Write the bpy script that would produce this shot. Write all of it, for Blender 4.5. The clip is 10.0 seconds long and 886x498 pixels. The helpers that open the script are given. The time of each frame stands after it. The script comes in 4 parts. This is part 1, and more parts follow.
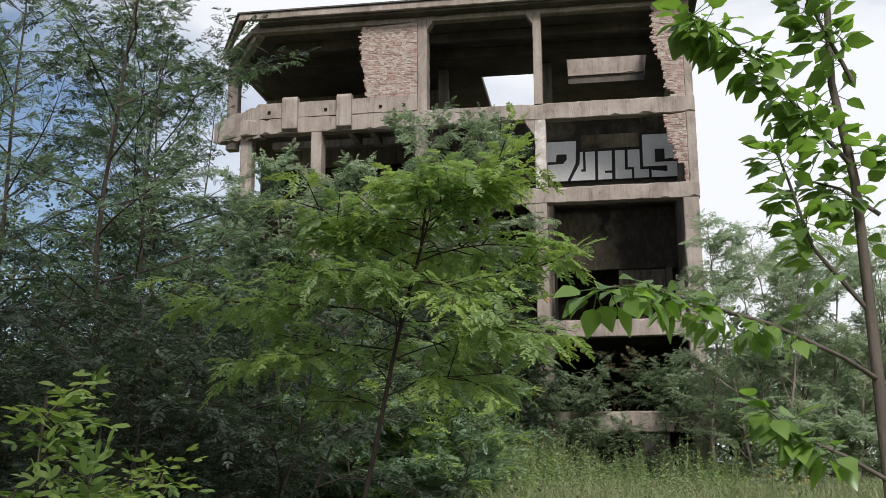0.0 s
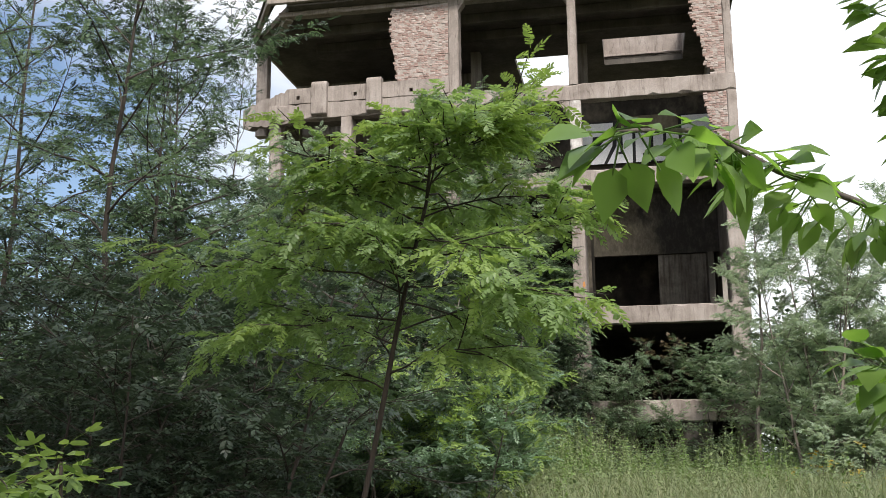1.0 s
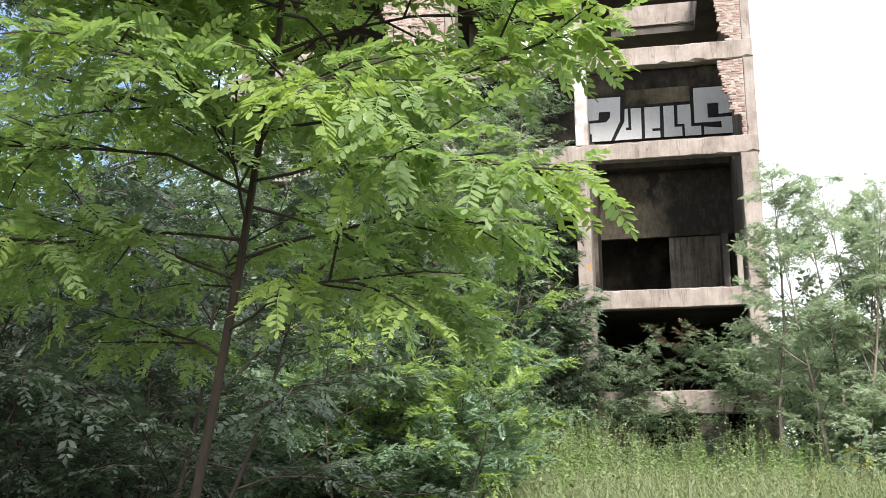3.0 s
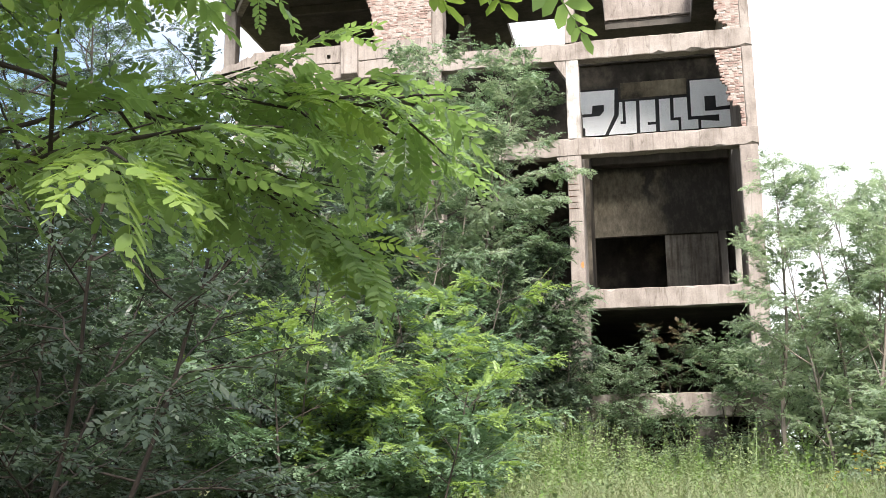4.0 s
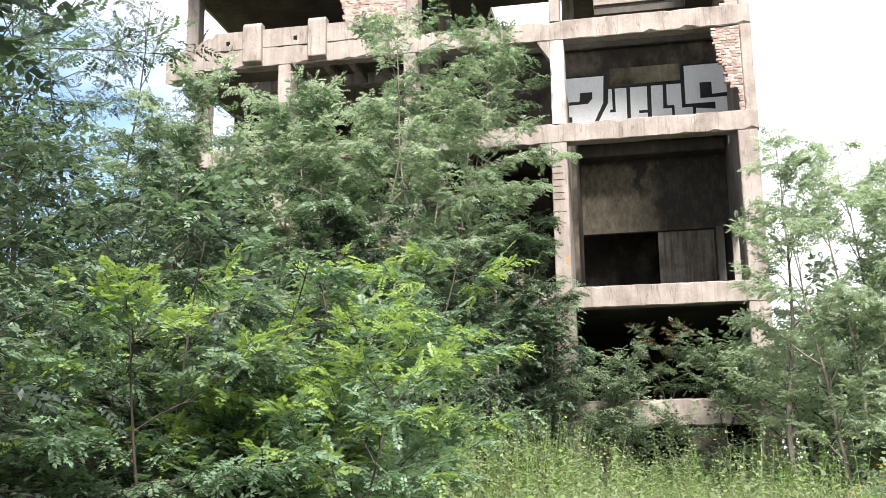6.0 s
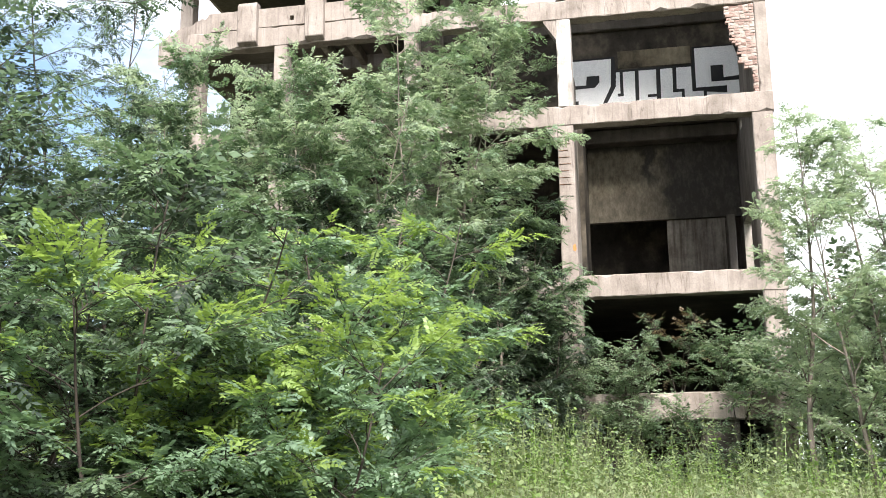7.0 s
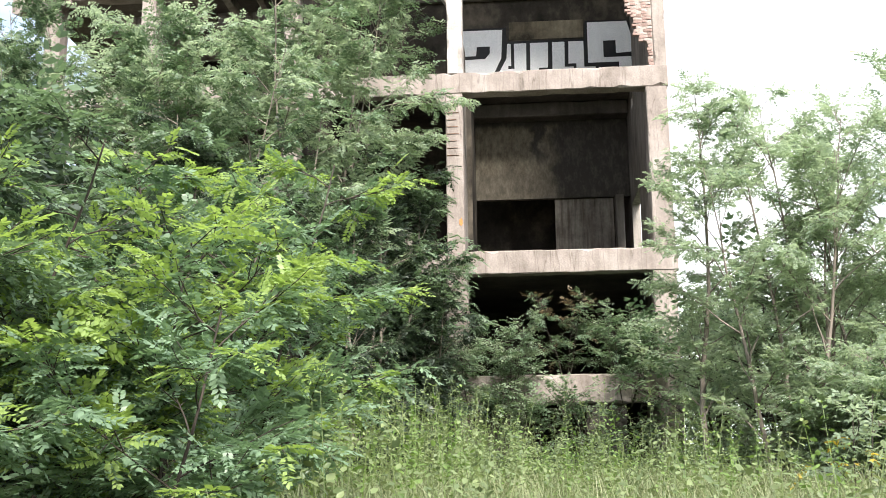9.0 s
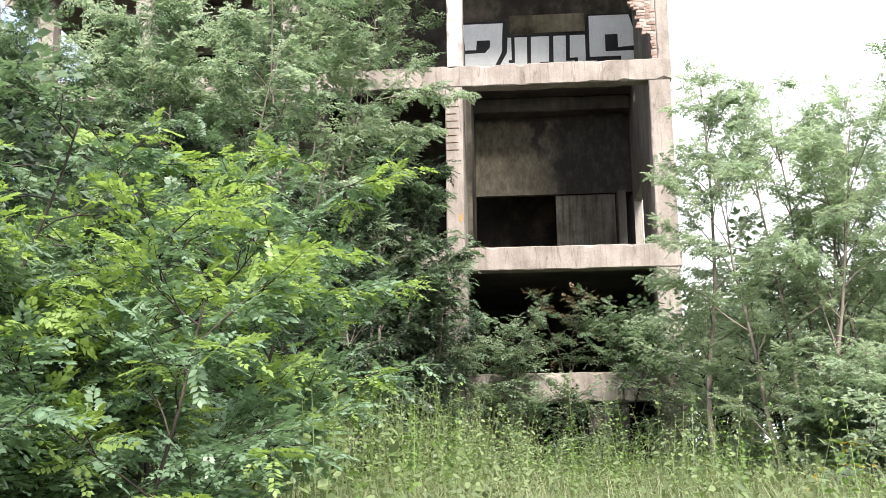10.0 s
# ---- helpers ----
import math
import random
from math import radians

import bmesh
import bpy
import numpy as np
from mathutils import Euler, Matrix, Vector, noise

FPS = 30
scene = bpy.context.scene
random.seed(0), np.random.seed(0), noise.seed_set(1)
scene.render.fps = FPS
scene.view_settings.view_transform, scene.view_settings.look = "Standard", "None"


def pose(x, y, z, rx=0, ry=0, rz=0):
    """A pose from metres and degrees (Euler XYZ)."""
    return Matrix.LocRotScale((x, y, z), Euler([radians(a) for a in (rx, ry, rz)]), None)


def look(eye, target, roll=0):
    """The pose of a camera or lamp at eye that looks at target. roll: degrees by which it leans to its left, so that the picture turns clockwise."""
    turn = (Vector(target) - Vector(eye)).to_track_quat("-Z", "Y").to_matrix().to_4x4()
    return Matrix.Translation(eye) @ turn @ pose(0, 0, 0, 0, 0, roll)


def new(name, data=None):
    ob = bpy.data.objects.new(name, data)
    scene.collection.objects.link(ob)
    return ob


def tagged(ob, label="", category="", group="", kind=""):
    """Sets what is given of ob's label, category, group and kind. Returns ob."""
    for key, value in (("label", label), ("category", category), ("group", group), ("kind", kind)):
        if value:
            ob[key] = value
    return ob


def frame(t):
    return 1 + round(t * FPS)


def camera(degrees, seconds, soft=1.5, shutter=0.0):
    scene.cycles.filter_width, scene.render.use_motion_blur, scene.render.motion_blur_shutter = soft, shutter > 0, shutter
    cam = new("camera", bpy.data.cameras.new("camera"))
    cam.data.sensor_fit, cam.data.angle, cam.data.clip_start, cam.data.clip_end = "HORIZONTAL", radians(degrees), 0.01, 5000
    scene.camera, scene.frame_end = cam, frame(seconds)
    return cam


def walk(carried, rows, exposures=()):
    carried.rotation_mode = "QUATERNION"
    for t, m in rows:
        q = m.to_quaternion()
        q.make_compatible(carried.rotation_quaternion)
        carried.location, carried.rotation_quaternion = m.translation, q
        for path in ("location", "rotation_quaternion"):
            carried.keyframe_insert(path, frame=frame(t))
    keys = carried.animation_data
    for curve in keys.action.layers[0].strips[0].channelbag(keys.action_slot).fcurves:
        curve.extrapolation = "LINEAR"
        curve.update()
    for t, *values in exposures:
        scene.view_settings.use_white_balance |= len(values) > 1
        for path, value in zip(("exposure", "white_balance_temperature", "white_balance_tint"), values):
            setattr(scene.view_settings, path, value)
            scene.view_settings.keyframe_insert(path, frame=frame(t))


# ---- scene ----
cam = camera(46.4, 10.0, soft=0.9)
METRES, EYE, TILT, LEAN, TURN = 10.5, 1.6, 0.0, 0.0, 8.6
ROWS = [
    (0.0, 0.0, 0.0, 0.0, 0.07, 12.06, 0.33),
    (0.5, 0.0041, 0.0364, -0.0005, 1.76, 11.84, 0.36),
    (1.0, 0.0141, 0.0864, -0.0013, 2.23, 11.6, 0.43),
    (1.5, 0.0194, 0.1367, 0.0012, 2.43, 11.44, 0.47),
    (2.0, 0.03, 0.1929, 0.001, 2.59, 11.29, 0.5),
    (2.5, 0.0369, 0.2501, 0.0041, 2.69, 11.19, 0.57),
    (3.0, 0.0461, 0.3138, 0.0053, 2.76, 11.26, 0.57),
    (4.5, 0.0838, 0.5068, 0.0049, 2.5, 11.8, 0.78),
    (5.0, 0.1009, 0.5734, 0.0016, 2.38, 12.09, 0.77),
    (5.5, 0.1114, 0.6283, 0.0033, 2.31, 12.29, 0.79),
    (7.0, 0.1146, 0.7932, 0.0019, 2.5, 12.08, 0.63),
    (7.5, 0.116, 0.8335, 0.0016, 1.75, 11.75, 0.6),
    (8.0, 0.1166, 0.8762, 0.0009, -0.44, 11.55, 0.61),
    (8.5, 0.1201, 0.9104, 0.001, -2.36, 11.4, 0.66),
    (9.0, 0.12, 0.9454, -0.0017, -4.07, 11.3, 0.7),
    (9.5, 0.1192, 0.9698, -0.0001, -4.9, 11.11, 0.7),
    (10.0, 0.1212, 0.9884, 0.0006, -4.15, 11.23, 0.66),
]
EXPOSURES = ((0.0, -0.15), (1.0, 0.22), (2.5, 0.8), (5.0, 1.1), (8.0, 1.18), (10.0, 1.15))
walk(cam, [(t, pose(0, 0, EYE, TILT, LEAN, TURN) @ pose(METRES * x, METRES * y, METRES * z, 90 + pitch, roll, yaw)) for t, x, y, z, yaw, pitch, roll in ROWS],
     EXPOSURES)

# ---- world and light ----
world = bpy.data.worlds.new("sky")
scene.world = world
world.use_nodes = True
wn, wl = world.node_tree.nodes, world.node_tree.links
wn.clear()
SUN_EL, SUN_AZ = radians(45), radians(160)
sky = wn.new("ShaderNodeTexSky")
sky.sky_type = "NISHITA"
sky.sun_disc = False
sky.sun_elevation, sky.sun_rotation = SUN_EL, SUN_AZ
sky.air_density, sky.dust_density, sky.ozone_density = 1.0, 2.6, 1.2
coord = wn.new("ShaderNodeTexCoord")
mapping = wn.new("ShaderNodeMapping")
mapping.inputs["Scale"].default_value = (1.0, 1.0, 2.2)
mapping.inputs["Location"].default_value = (3.1, 0.4, 1.7)
clouds = wn.new("ShaderNodeTexNoise")
clouds.inputs["Scale"].default_value = 1.7
clouds.inputs["Detail"].default_value = 7
clouds.inputs["Roughness"].default_value = 0.55
cover = wn.new("ShaderNodeValToRGB")
cover.color_ramp.elements[0].position = 0.37
cover.color_ramp.elements[1].position = 0.60
mixc = wn.new("ShaderNodeMix")
mixc.data_type = "RGBA"
mixc.inputs[7].default_value = (7.0, 7.15, 7.5, 1)
back = wn.new("ShaderNodeBackground")
back.inputs["Strength"].default_value = 0.15
wout = wn.new("ShaderNodeOutputWorld")
wl.new(coord.outputs["Generated"], mapping.inputs["Vector"])
wl.new(mapping.outputs["Vector"], clouds.inputs["Vector"])
wl.new(clouds.outputs["Fac"], cover.inputs["Fac"])
wl.new(cover.outputs["Color"], mixc.inputs[0])
wl.new(sky.outputs["Color"], mixc.inputs[6])
wl.new(mixc.outputs[2], back.inputs["Color"])
wl.new(back.outputs["Background"], wout.inputs["Surface"])

sun_data = bpy.data.lights.new("sun", "SUN")
sun_data.energy, sun_data.angle, sun_data.color = 4.8, radians(16), (1.0, 0.95, 0.88)
sun = new("sun", sun_data)
sun.matrix_world = look((6 * math.sin(SUN_AZ), 6 * math.cos(SUN_AZ), 6 * math.tan(SUN_EL)), (0, 0, 0))


# ---- materials ----
def nodes_of(name):
    m = bpy.data.materials.new(name)
    m.use_nodes = True
    t = m.node_tree
    return m, t.nodes, t.links, t.nodes["Principled BSDF"]


def ramp(n, stops):
    r = n.new("ShaderNodeValToRGB")
    e = r.color_ramp.elements
    e[0].position, e[0].color = stops[0][0], (*stops[0][1], 1)
    e[1].position, e[1].color = stops[-1][0], (*stops[-1][1], 1)
    for p, c in stops[1:-1]:
        k = e.new(p)
        k.color = (*c, 1)
    return r


def noise_node(n, l, scale, detail=5, rough=0.6, stretch=(1, 1, 1), shift=(0, 0, 0)):
    tc = n.new("ShaderNodeTexCoord")
    mp = n.new("ShaderNodeMapping")
    mp.inputs["Scale"].default_value = stretch
    mp.inputs["Location"].default_value = shift
    t = n.new("ShaderNodeTexNoise")
    t.inputs["Scale"].default_value = scale
    t.inputs["Detail"].default_value = detail
    t.inputs["Roughness"].default_value = rough
    l.new(tc.outputs["Object"], mp.inputs["Vector"])
    l.new(mp.outputs["Vector"], t.inputs["Vector"])
    return t


def blend(n, l, kind, fac, a, b):
    m = n.new("ShaderNodeMix")
    m.data_type, m.blend_type = "RGBA", kind
    for k, v in ((0, fac), (6, a), (7, b)):
        if hasattr(v, "is_linked"):
            l.new(v, m.inputs[k])
        elif k:
            m.inputs[k].default_value = (*v, 1)
        else:
            m.inputs[k].default_value = v
    return m.outputs[2]


def bump(n, l, p, height, strength=0.4, distance=0.02):
    b = n.new("ShaderNodeBump")
    b.inputs["Strength"].default_value = strength
    b.inputs["Distance"].default_value = distance
    l.new(height, b.inputs["Height"])
    l.new(b.outputs["Normal"], p.inputs["Normal"])


def surface(name, dark, mid, light, scale=0.9, fine=30.0, streak=0.5, rough=0.9, relief=0.5, shift=(0, 0, 0), cracks=0.0):
    """Weathered mineral surface: blotches, vertical run-off streaks and fine grain."""
    m, n, l, p = nodes_of(name)
    big = noise_node(n, l, scale, 6, 0.65, (1, 1, 0.8), shift)
    c = ramp(n, [(0.28, dark), (0.5, mid), (0.72, light)])
    l.new(big.outputs["Fac"], c.inputs["Fac"])
    run = noise_node(n, l, 3.5, 4, 0.6, (1.6, 1.6, 0.12), shift)
    rr = ramp(n, [(0.36, (0.42, 0.39, 0.36)), (0.56, (1, 1, 1))])
    l.new(run.outputs["Fac"], rr.inputs["Fac"])
    col = blend(n, l, "MULTIPLY", streak, c.outputs["Color"], rr.outputs["Color"])
    grain = noise_node(n, l, fine, 4, 0.7)
    gr = ramp(n, [(0.3, (0.72, 0.72, 0.72)), (0.7, (1.12, 1.1, 1.08))])
    l.new(grain.outputs["Fac"], gr.inputs["Fac"])
    col = blend(n, l, "MULTIPLY", 0.7, col, gr.outputs["Color"])
    if cracks:
        line = noise_node(n, l, 1.0, 2, 0.5, (4.2, 4.2, 0.35), shift)
        lr = ramp(n, [(0.485, (1, 1, 1)), (0.5, (0.25, 0.22, 0.2)), (0.515, (1, 1, 1))])
        l.new(line.outputs["Fac"], lr.inputs["Fac"])
        col = blend(n, l, "MULTIPLY", cracks, col, lr.outputs["Color"])
    l.new(col, p.inputs["Base Color"])
    p.inputs["Roughness"].default_value = rough
    p.inputs["Specular IOR Level"].default_value = 0.25
    bump(n, l, p, grain.outputs["Fac"], relief, 0.015)
    return m


CONCRETE = surface("weathered concrete", (0.175, 0.147, 0.130), (0.30, 0.26, 0.236), (0.385, 0.345, 0.32), 1.1, 26, 0.28, cracks=0.45)
CONCRETE_WHITE = surface("concrete with remains of whitewash", (0.22, 0.19, 0.17), (0.42, 0.39, 0.37), (0.66, 0.65, 0.64), 2.6, 26, 0.3, shift=(5, 1, 2))
CONCRETE_GREY = surface("grey concrete", (0.16, 0.145, 0.13), (0.27, 0.245, 0.22), (0.36, 0.33, 0.30), 0.7, 22, 0.7, shift=(4, 2, 9))
# slabs, ribs and base wall: shade under the floors put into the colour
CONCRETE_SHADED = surface("concrete darkened as shade", (0.05, 0.045, 0.04), (0.10, 0.09, 0.08), (0.17, 0.15, 0.13), 0.6, 20, 0.3, shift=(1, 7, 3))
# inner walls: soot blotches, and the rooms' shade put into the dark base
SOOT_SHADE = surface("wall with soot blotches and room shade", (0.010, 0.009, 0.008), (0.045, 0.039, 0.032), (0.15, 0.128, 0.10), 0.9, 9, 0.2, shift=(11, 3, 5))
BEIGE = surface("stained beige plaster", (0.025, 0.021, 0.016), (0.17, 0.145, 0.10), (0.28, 0.245, 0.18), 1.0, 9, 0.35, shift=(2, 5, 8))
STREAKED = surface("concrete with soot run-off", (0.07, 0.06, 0.052), (0.18, 0.162, 0.14), (0.31, 0.285, 0.255), 0.8, 12, 0.95, shift=(7, 3, 1))
MORTAR = surface("crumbling mortar", (0.22, 0.19, 0.17), (0.34, 0.30, 0.27), (0.44, 0.40, 0.37), 3, 40, 0.2)
WHITE = surface("white wall paint", (0.76, 0.77, 0.80), (0.85, 0.86, 0.88), (0.89, 0.90, 0.92), 1.5, 30, 0.05, 0.7, 0.15)
BLACK = surface("black spray paint", (0.012, 0.012, 0.013), (0.018, 0.018, 0.02), (0.03, 0.03, 0.03), 2, 30, 0.1, 0.6, 0.1)
RED = surface("red spray paint", (0.35, 0.05, 0.05), (0.48, 0.09, 0.08), (0.55, 0.16, 0.14), 3, 30, 0.3)
ORANGE = surface("orange spray paint", (0.42, 0.19, 0.08), (0.52, 0.24, 0.09), (0.55, 0.30, 0.14), 3, 30, 0.3)
YELLOW = surface("yellow spray paint", (0.6, 0.45, 0.04), (0.75, 0.56, 0.06), (0.8, 0.65, 0.15), 3, 30, 0.3)
PINK = surface("faded pink spray paint", (0.45, 0.22, 0.22), (0.55, 0.32, 0.31), (0.6, 0.42, 0.4), 3, 30, 0.3)
BLUE = surface("blue spray paint", (0.06, 0.10, 0.25), (0.10, 0.16, 0.36), (0.2, 0.26, 0.42), 3, 30, 0.3)
RUST = surface("rusty steel", (0.06, 0.03, 0.02), (0.14, 0.07, 0.04), (0.22, 0.12, 0.08), 6, 60, 0.2, 0.85)
ROOFFELT = surface("roof felt", (0.05, 0.05, 0.05), (0.09, 0.085, 0.08), (0.14, 0.13, 0.12), 2, 40, 0.2)
SOIL = surface("soil with dead grass", (0.05, 0.045, 0.025), (0.10, 0.10, 0.045), (0.17, 0.16, 0.08), 0.5, 14, 0.0, 0.95, 0.8)


def brick_material(name, joined):
    m, n, l, p = nodes_of(name)
    info = n.new("ShaderNodeNewGeometry" if joined else "ShaderNodeObjectInfo")
    c = ramp(n, [(0.0, (0.27, 0.185, 0.16)), (0.35, (0.36, 0.25, 0.22)), (0.65, (0.38, 0.305, 0.275)), (1.0, (0.45, 0.39, 0.36))])
    l.new(info.outputs["Random Per Island" if joined else "Random"], c.inputs["Fac"])
    g = noise_node(n, l, 18, 5, 0.7)
    gr = ramp(n, [(0.3, (0.55, 0.55, 0.55)), (0.7, (1.15, 1.12, 1.1))])
    l.new(g.outputs["Fac"], gr.inputs["Fac"])
    l.new(blend(n, l, "MULTIPLY", 0.8, c.outputs["Color"], gr.outputs["Color"]), p.inputs["Base Color"])
    p.inputs["Roughness"].default_value = 0.95
    bump(n, l, p, g.outputs["Fac"], 0.8, 0.02)
    return m


BRICK = brick_material("weathered brick", False)
BRICKWORK = brick_material("weathered brickwork", True)


def burnt_plaster():
    """Beige plaster with a broad soot field to one side and a black drip below the ceiling; darker towards its top and
    bottom.
    """
    m, n, l, p = nodes_of("soot-blackened beige plaster")

    def maths(kind, a, b=0.0):
        k = n.new("ShaderNodeMath")
        k.operation = kind
        for i, v in enumerate((a, b)):
            if hasattr(v, "is_linked"):
                l.new(v, k.inputs[i])
            else:
                k.inputs[i].default_value = v
        return k.outputs[0]

    def step(v, lo, hi):
        k = n.new("ShaderNodeMapRange")
        k.interpolation_type = "SMOOTHSTEP"
        k.inputs["From Min"].default_value, k.inputs["From Max"].default_value = lo, hi
        l.new(v, k.inputs["Value"])
        return k.outputs[0]

    tc = n.new("ShaderNodeTexCoord")
    xyz = n.new("ShaderNodeSeparateXYZ")
    l.new(tc.outputs["Object"], xyz.inputs[0])
    wob = noise_node(n, l, 1.5, 7, 0.65, shift=(3, 1, 4))
    fine = noise_node(n, l, 7.0, 5, 0.7, (1, 1, 0.5))
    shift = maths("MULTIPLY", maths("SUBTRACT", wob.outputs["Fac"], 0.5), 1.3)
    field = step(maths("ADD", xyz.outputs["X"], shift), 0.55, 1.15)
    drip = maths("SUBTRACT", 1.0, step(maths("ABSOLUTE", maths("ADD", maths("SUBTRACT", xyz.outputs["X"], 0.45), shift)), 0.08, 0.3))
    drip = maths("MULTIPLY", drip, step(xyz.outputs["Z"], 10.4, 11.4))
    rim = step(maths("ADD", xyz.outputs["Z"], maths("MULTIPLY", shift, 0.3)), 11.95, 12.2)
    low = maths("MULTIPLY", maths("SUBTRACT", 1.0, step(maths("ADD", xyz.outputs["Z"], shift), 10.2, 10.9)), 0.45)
    # soot field and drip, joined with the darker top and bottom
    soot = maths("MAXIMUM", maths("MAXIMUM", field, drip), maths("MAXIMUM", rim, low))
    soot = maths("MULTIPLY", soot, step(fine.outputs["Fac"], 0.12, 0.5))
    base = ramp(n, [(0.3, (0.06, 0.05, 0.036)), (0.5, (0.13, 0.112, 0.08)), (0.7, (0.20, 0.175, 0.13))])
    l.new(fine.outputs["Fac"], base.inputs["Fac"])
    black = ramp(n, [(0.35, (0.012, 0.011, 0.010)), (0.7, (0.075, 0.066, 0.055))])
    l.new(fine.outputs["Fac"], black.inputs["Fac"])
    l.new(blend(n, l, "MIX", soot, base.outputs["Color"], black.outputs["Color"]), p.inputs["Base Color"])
    p.inputs["Roughness"].default_value = 0.92
    bump(n, l, p, fine.outputs["Fac"], 0.5, 0.02)
    return m


BURNT = burnt_plaster()


def bark_material(name, dark, light):
    m, n, l, p = nodes_of(name)
    g = noise_node(n, l, 14, 5, 0.7, (1, 1, 0.18))
    c = ramp(n, [(0.3, dark), (0.7, light)])
    l.new(g.outputs["Fac"], c.inputs["Fac"])
    l.new(c.outputs["Color"], p.inputs["Base Color"])
    p.inputs["Roughness"].default_value = 0.9
    bump(n, l, p, g.outputs["Fac"], 0.7, 0.015)
    return m


BARK = bark_material("furrowed bark", (0.016, 0.013, 0.010), (0.075, 0.058, 0.046))
BARK_YOUNG = bark_material("dark smooth young bark", (0.012, 0.009, 0.007), (0.045, 0.033, 0.026))
BARK_SAPLING = bark_material("grey-brown sapling bark", (0.05, 0.041, 0.034), (0.13, 0.108, 0.09))
BARK_PALE = bark_material("pale grey-brown bark", (0.10, 0.085, 0.07), (0.26, 0.22, 0.185))


def leaf_material(name, a, b, c, glow, gloss=0.42, clump=0.9, thin=0.38):
    """Leaf: reflecting upper side and light that shines through; tone varies by clump and by leaflet."""
    m, n, l, p = nodes_of(name)
    geo = n.new("ShaderNodeNewGeometry")
    big = noise_node(n, l, clump, 3, 0.6)
    mixv = n.new("ShaderNodeMath")
    mixv.operation = "MULTIPLY_ADD"
    mixv.inputs[1].default_value = 0.35
    l.new(geo.outputs["Random Per Island"], mixv.inputs[0])
    sub = n.new("ShaderNodeMath")
    sub.operation = "MULTIPLY"
    sub.inputs[1].default_value = 0.65
    l.new(big.outputs["Fac"], sub.inputs[0])
    l.new(sub.outputs[0], mixv.inputs[2])
    col = ramp(n, [(0.25, a), (0.5, b), (0.78, c)])
    l.new(mixv.outputs[0], col.inputs["Fac"])
    l.new(col.outputs["Color"], p.inputs["Base Color"])
    p.inputs["Roughness"].default_value = gloss
    p.inputs["Specular IOR Level"].default_value = 0.45
    tr = n.new("ShaderNodeBsdfTranslucent")
    l.new(blend(n, l, "MULTIPLY", 1.0, col.outputs["Color"], glow), tr.inputs["Color"])
    mx = n.new("ShaderNodeMixShader")
    mx.inputs[0].default_value = thin
    l.new(p.outputs["BSDF"], mx.inputs[1])
    l.new(tr.outputs["BSDF"], mx.inputs[2])
    l.new(mx.outputs[0], n["Material Output"].inputs["Surface"])
    return m


LEAF = leaf_material("mature locust leaf", (0.095, 0.148, 0.093), (0.142, 0.206, 0.127), (0.199, 0.272, 0.165), (1.35, 1.42, 1.00))
LEAF_YOUNG = leaf_material("young locust leaf", (0.190, 0.275, 0.086), (0.253, 0.350, 0.109), (0.317, 0.420, 0.138), (1.30, 1.33, 0.80), thin=0.5)
LEAF_FRESH = leaf_material("fresh locust leaf", (0.111, 0.174, 0.111), (0.160, 0.241, 0.151), (0.215, 0.312, 0.197), (1.30, 1.38, 0.95))
# brighter leaf for the young tree, its sunlight put into the colour
LEAF_SUN = leaf_material("sunlit young locust leaf", (0.149, 0.223, 0.099), (0.207, 0.294, 0.127), (0.270, 0.367, 0.164), (1.40, 1.47, 0.85), thin=0.52)
# same locust leaf as above, with the wood's shade put into its colour
LEAF_SHADED = leaf_material("locust leaf darkened as shade", (0.030, 0.047, 0.034), (0.047, 0.069, 0.046), (0.071, 0.097, 0.061), (1.30, 1.38, 1.00))
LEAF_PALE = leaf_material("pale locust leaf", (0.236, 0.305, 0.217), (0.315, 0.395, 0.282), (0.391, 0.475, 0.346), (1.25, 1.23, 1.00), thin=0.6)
LEAF_DRY = leaf_material("dry hanging leaf", (0.120, 0.090, 0.060), (0.204, 0.156, 0.102), (0.288, 0.228, 0.144), (1.2, 1.1, 0.8))
LEAF_BROAD = leaf_material("broad glossy leaf", (0.10, 0.172, 0.05), (0.155, 0.25, 0.068), (0.22, 0.33, 0.09), (1.4, 1.6, 0.7), 0.3, 6, 0.5)
LEAF_ASH = leaf_material("bright sapling leaf", (0.10, 0.17, 0.05), (0.14, 0.22, 0.06), (0.19, 0.28, 0.08), (1.3, 1.4, 0.8), 0.4, 5)
HERB = leaf_material("herb leaf", (0.103, 0.145, 0.069), (0.167, 0.220, 0.098), (0.256, 0.310, 0.143), (1.25, 1.23, 0.90), 0.5)
GRASS = leaf_material("meadow grass", (0.132, 0.165, 0.085), (0.203, 0.235, 0.119), (0.325, 0.330, 0.195), (1.20, 1.19, 0.90), 0.5)
LEAF_YELLOW = leaf_material("yellowing leaf", (0.400, 0.300, 0.040), (0.500, 0.380, 0.060), (0.550, 0.450, 0.100), (1.2, 1.1, 0.6), 0.5)


# ---- mesh helpers ----
def part(name, bm, material, parent=None, label=""):
    bmesh.ops.recalc_face_normals(bm, faces=bm.faces)
    me = bpy.data.meshes.new(name)
    bm.to_mesh(me)
    bm.free()
    me.materials.append(material)
    ob = new(name, me)
    ob.parent = parent
    if label:
        ob["label"] = label
    return ob


def empty(name, at=(0, 0, 0)):
    ob = new(name)
    ob.location = at
    ob.empty_display_size = 0.2
    return ob


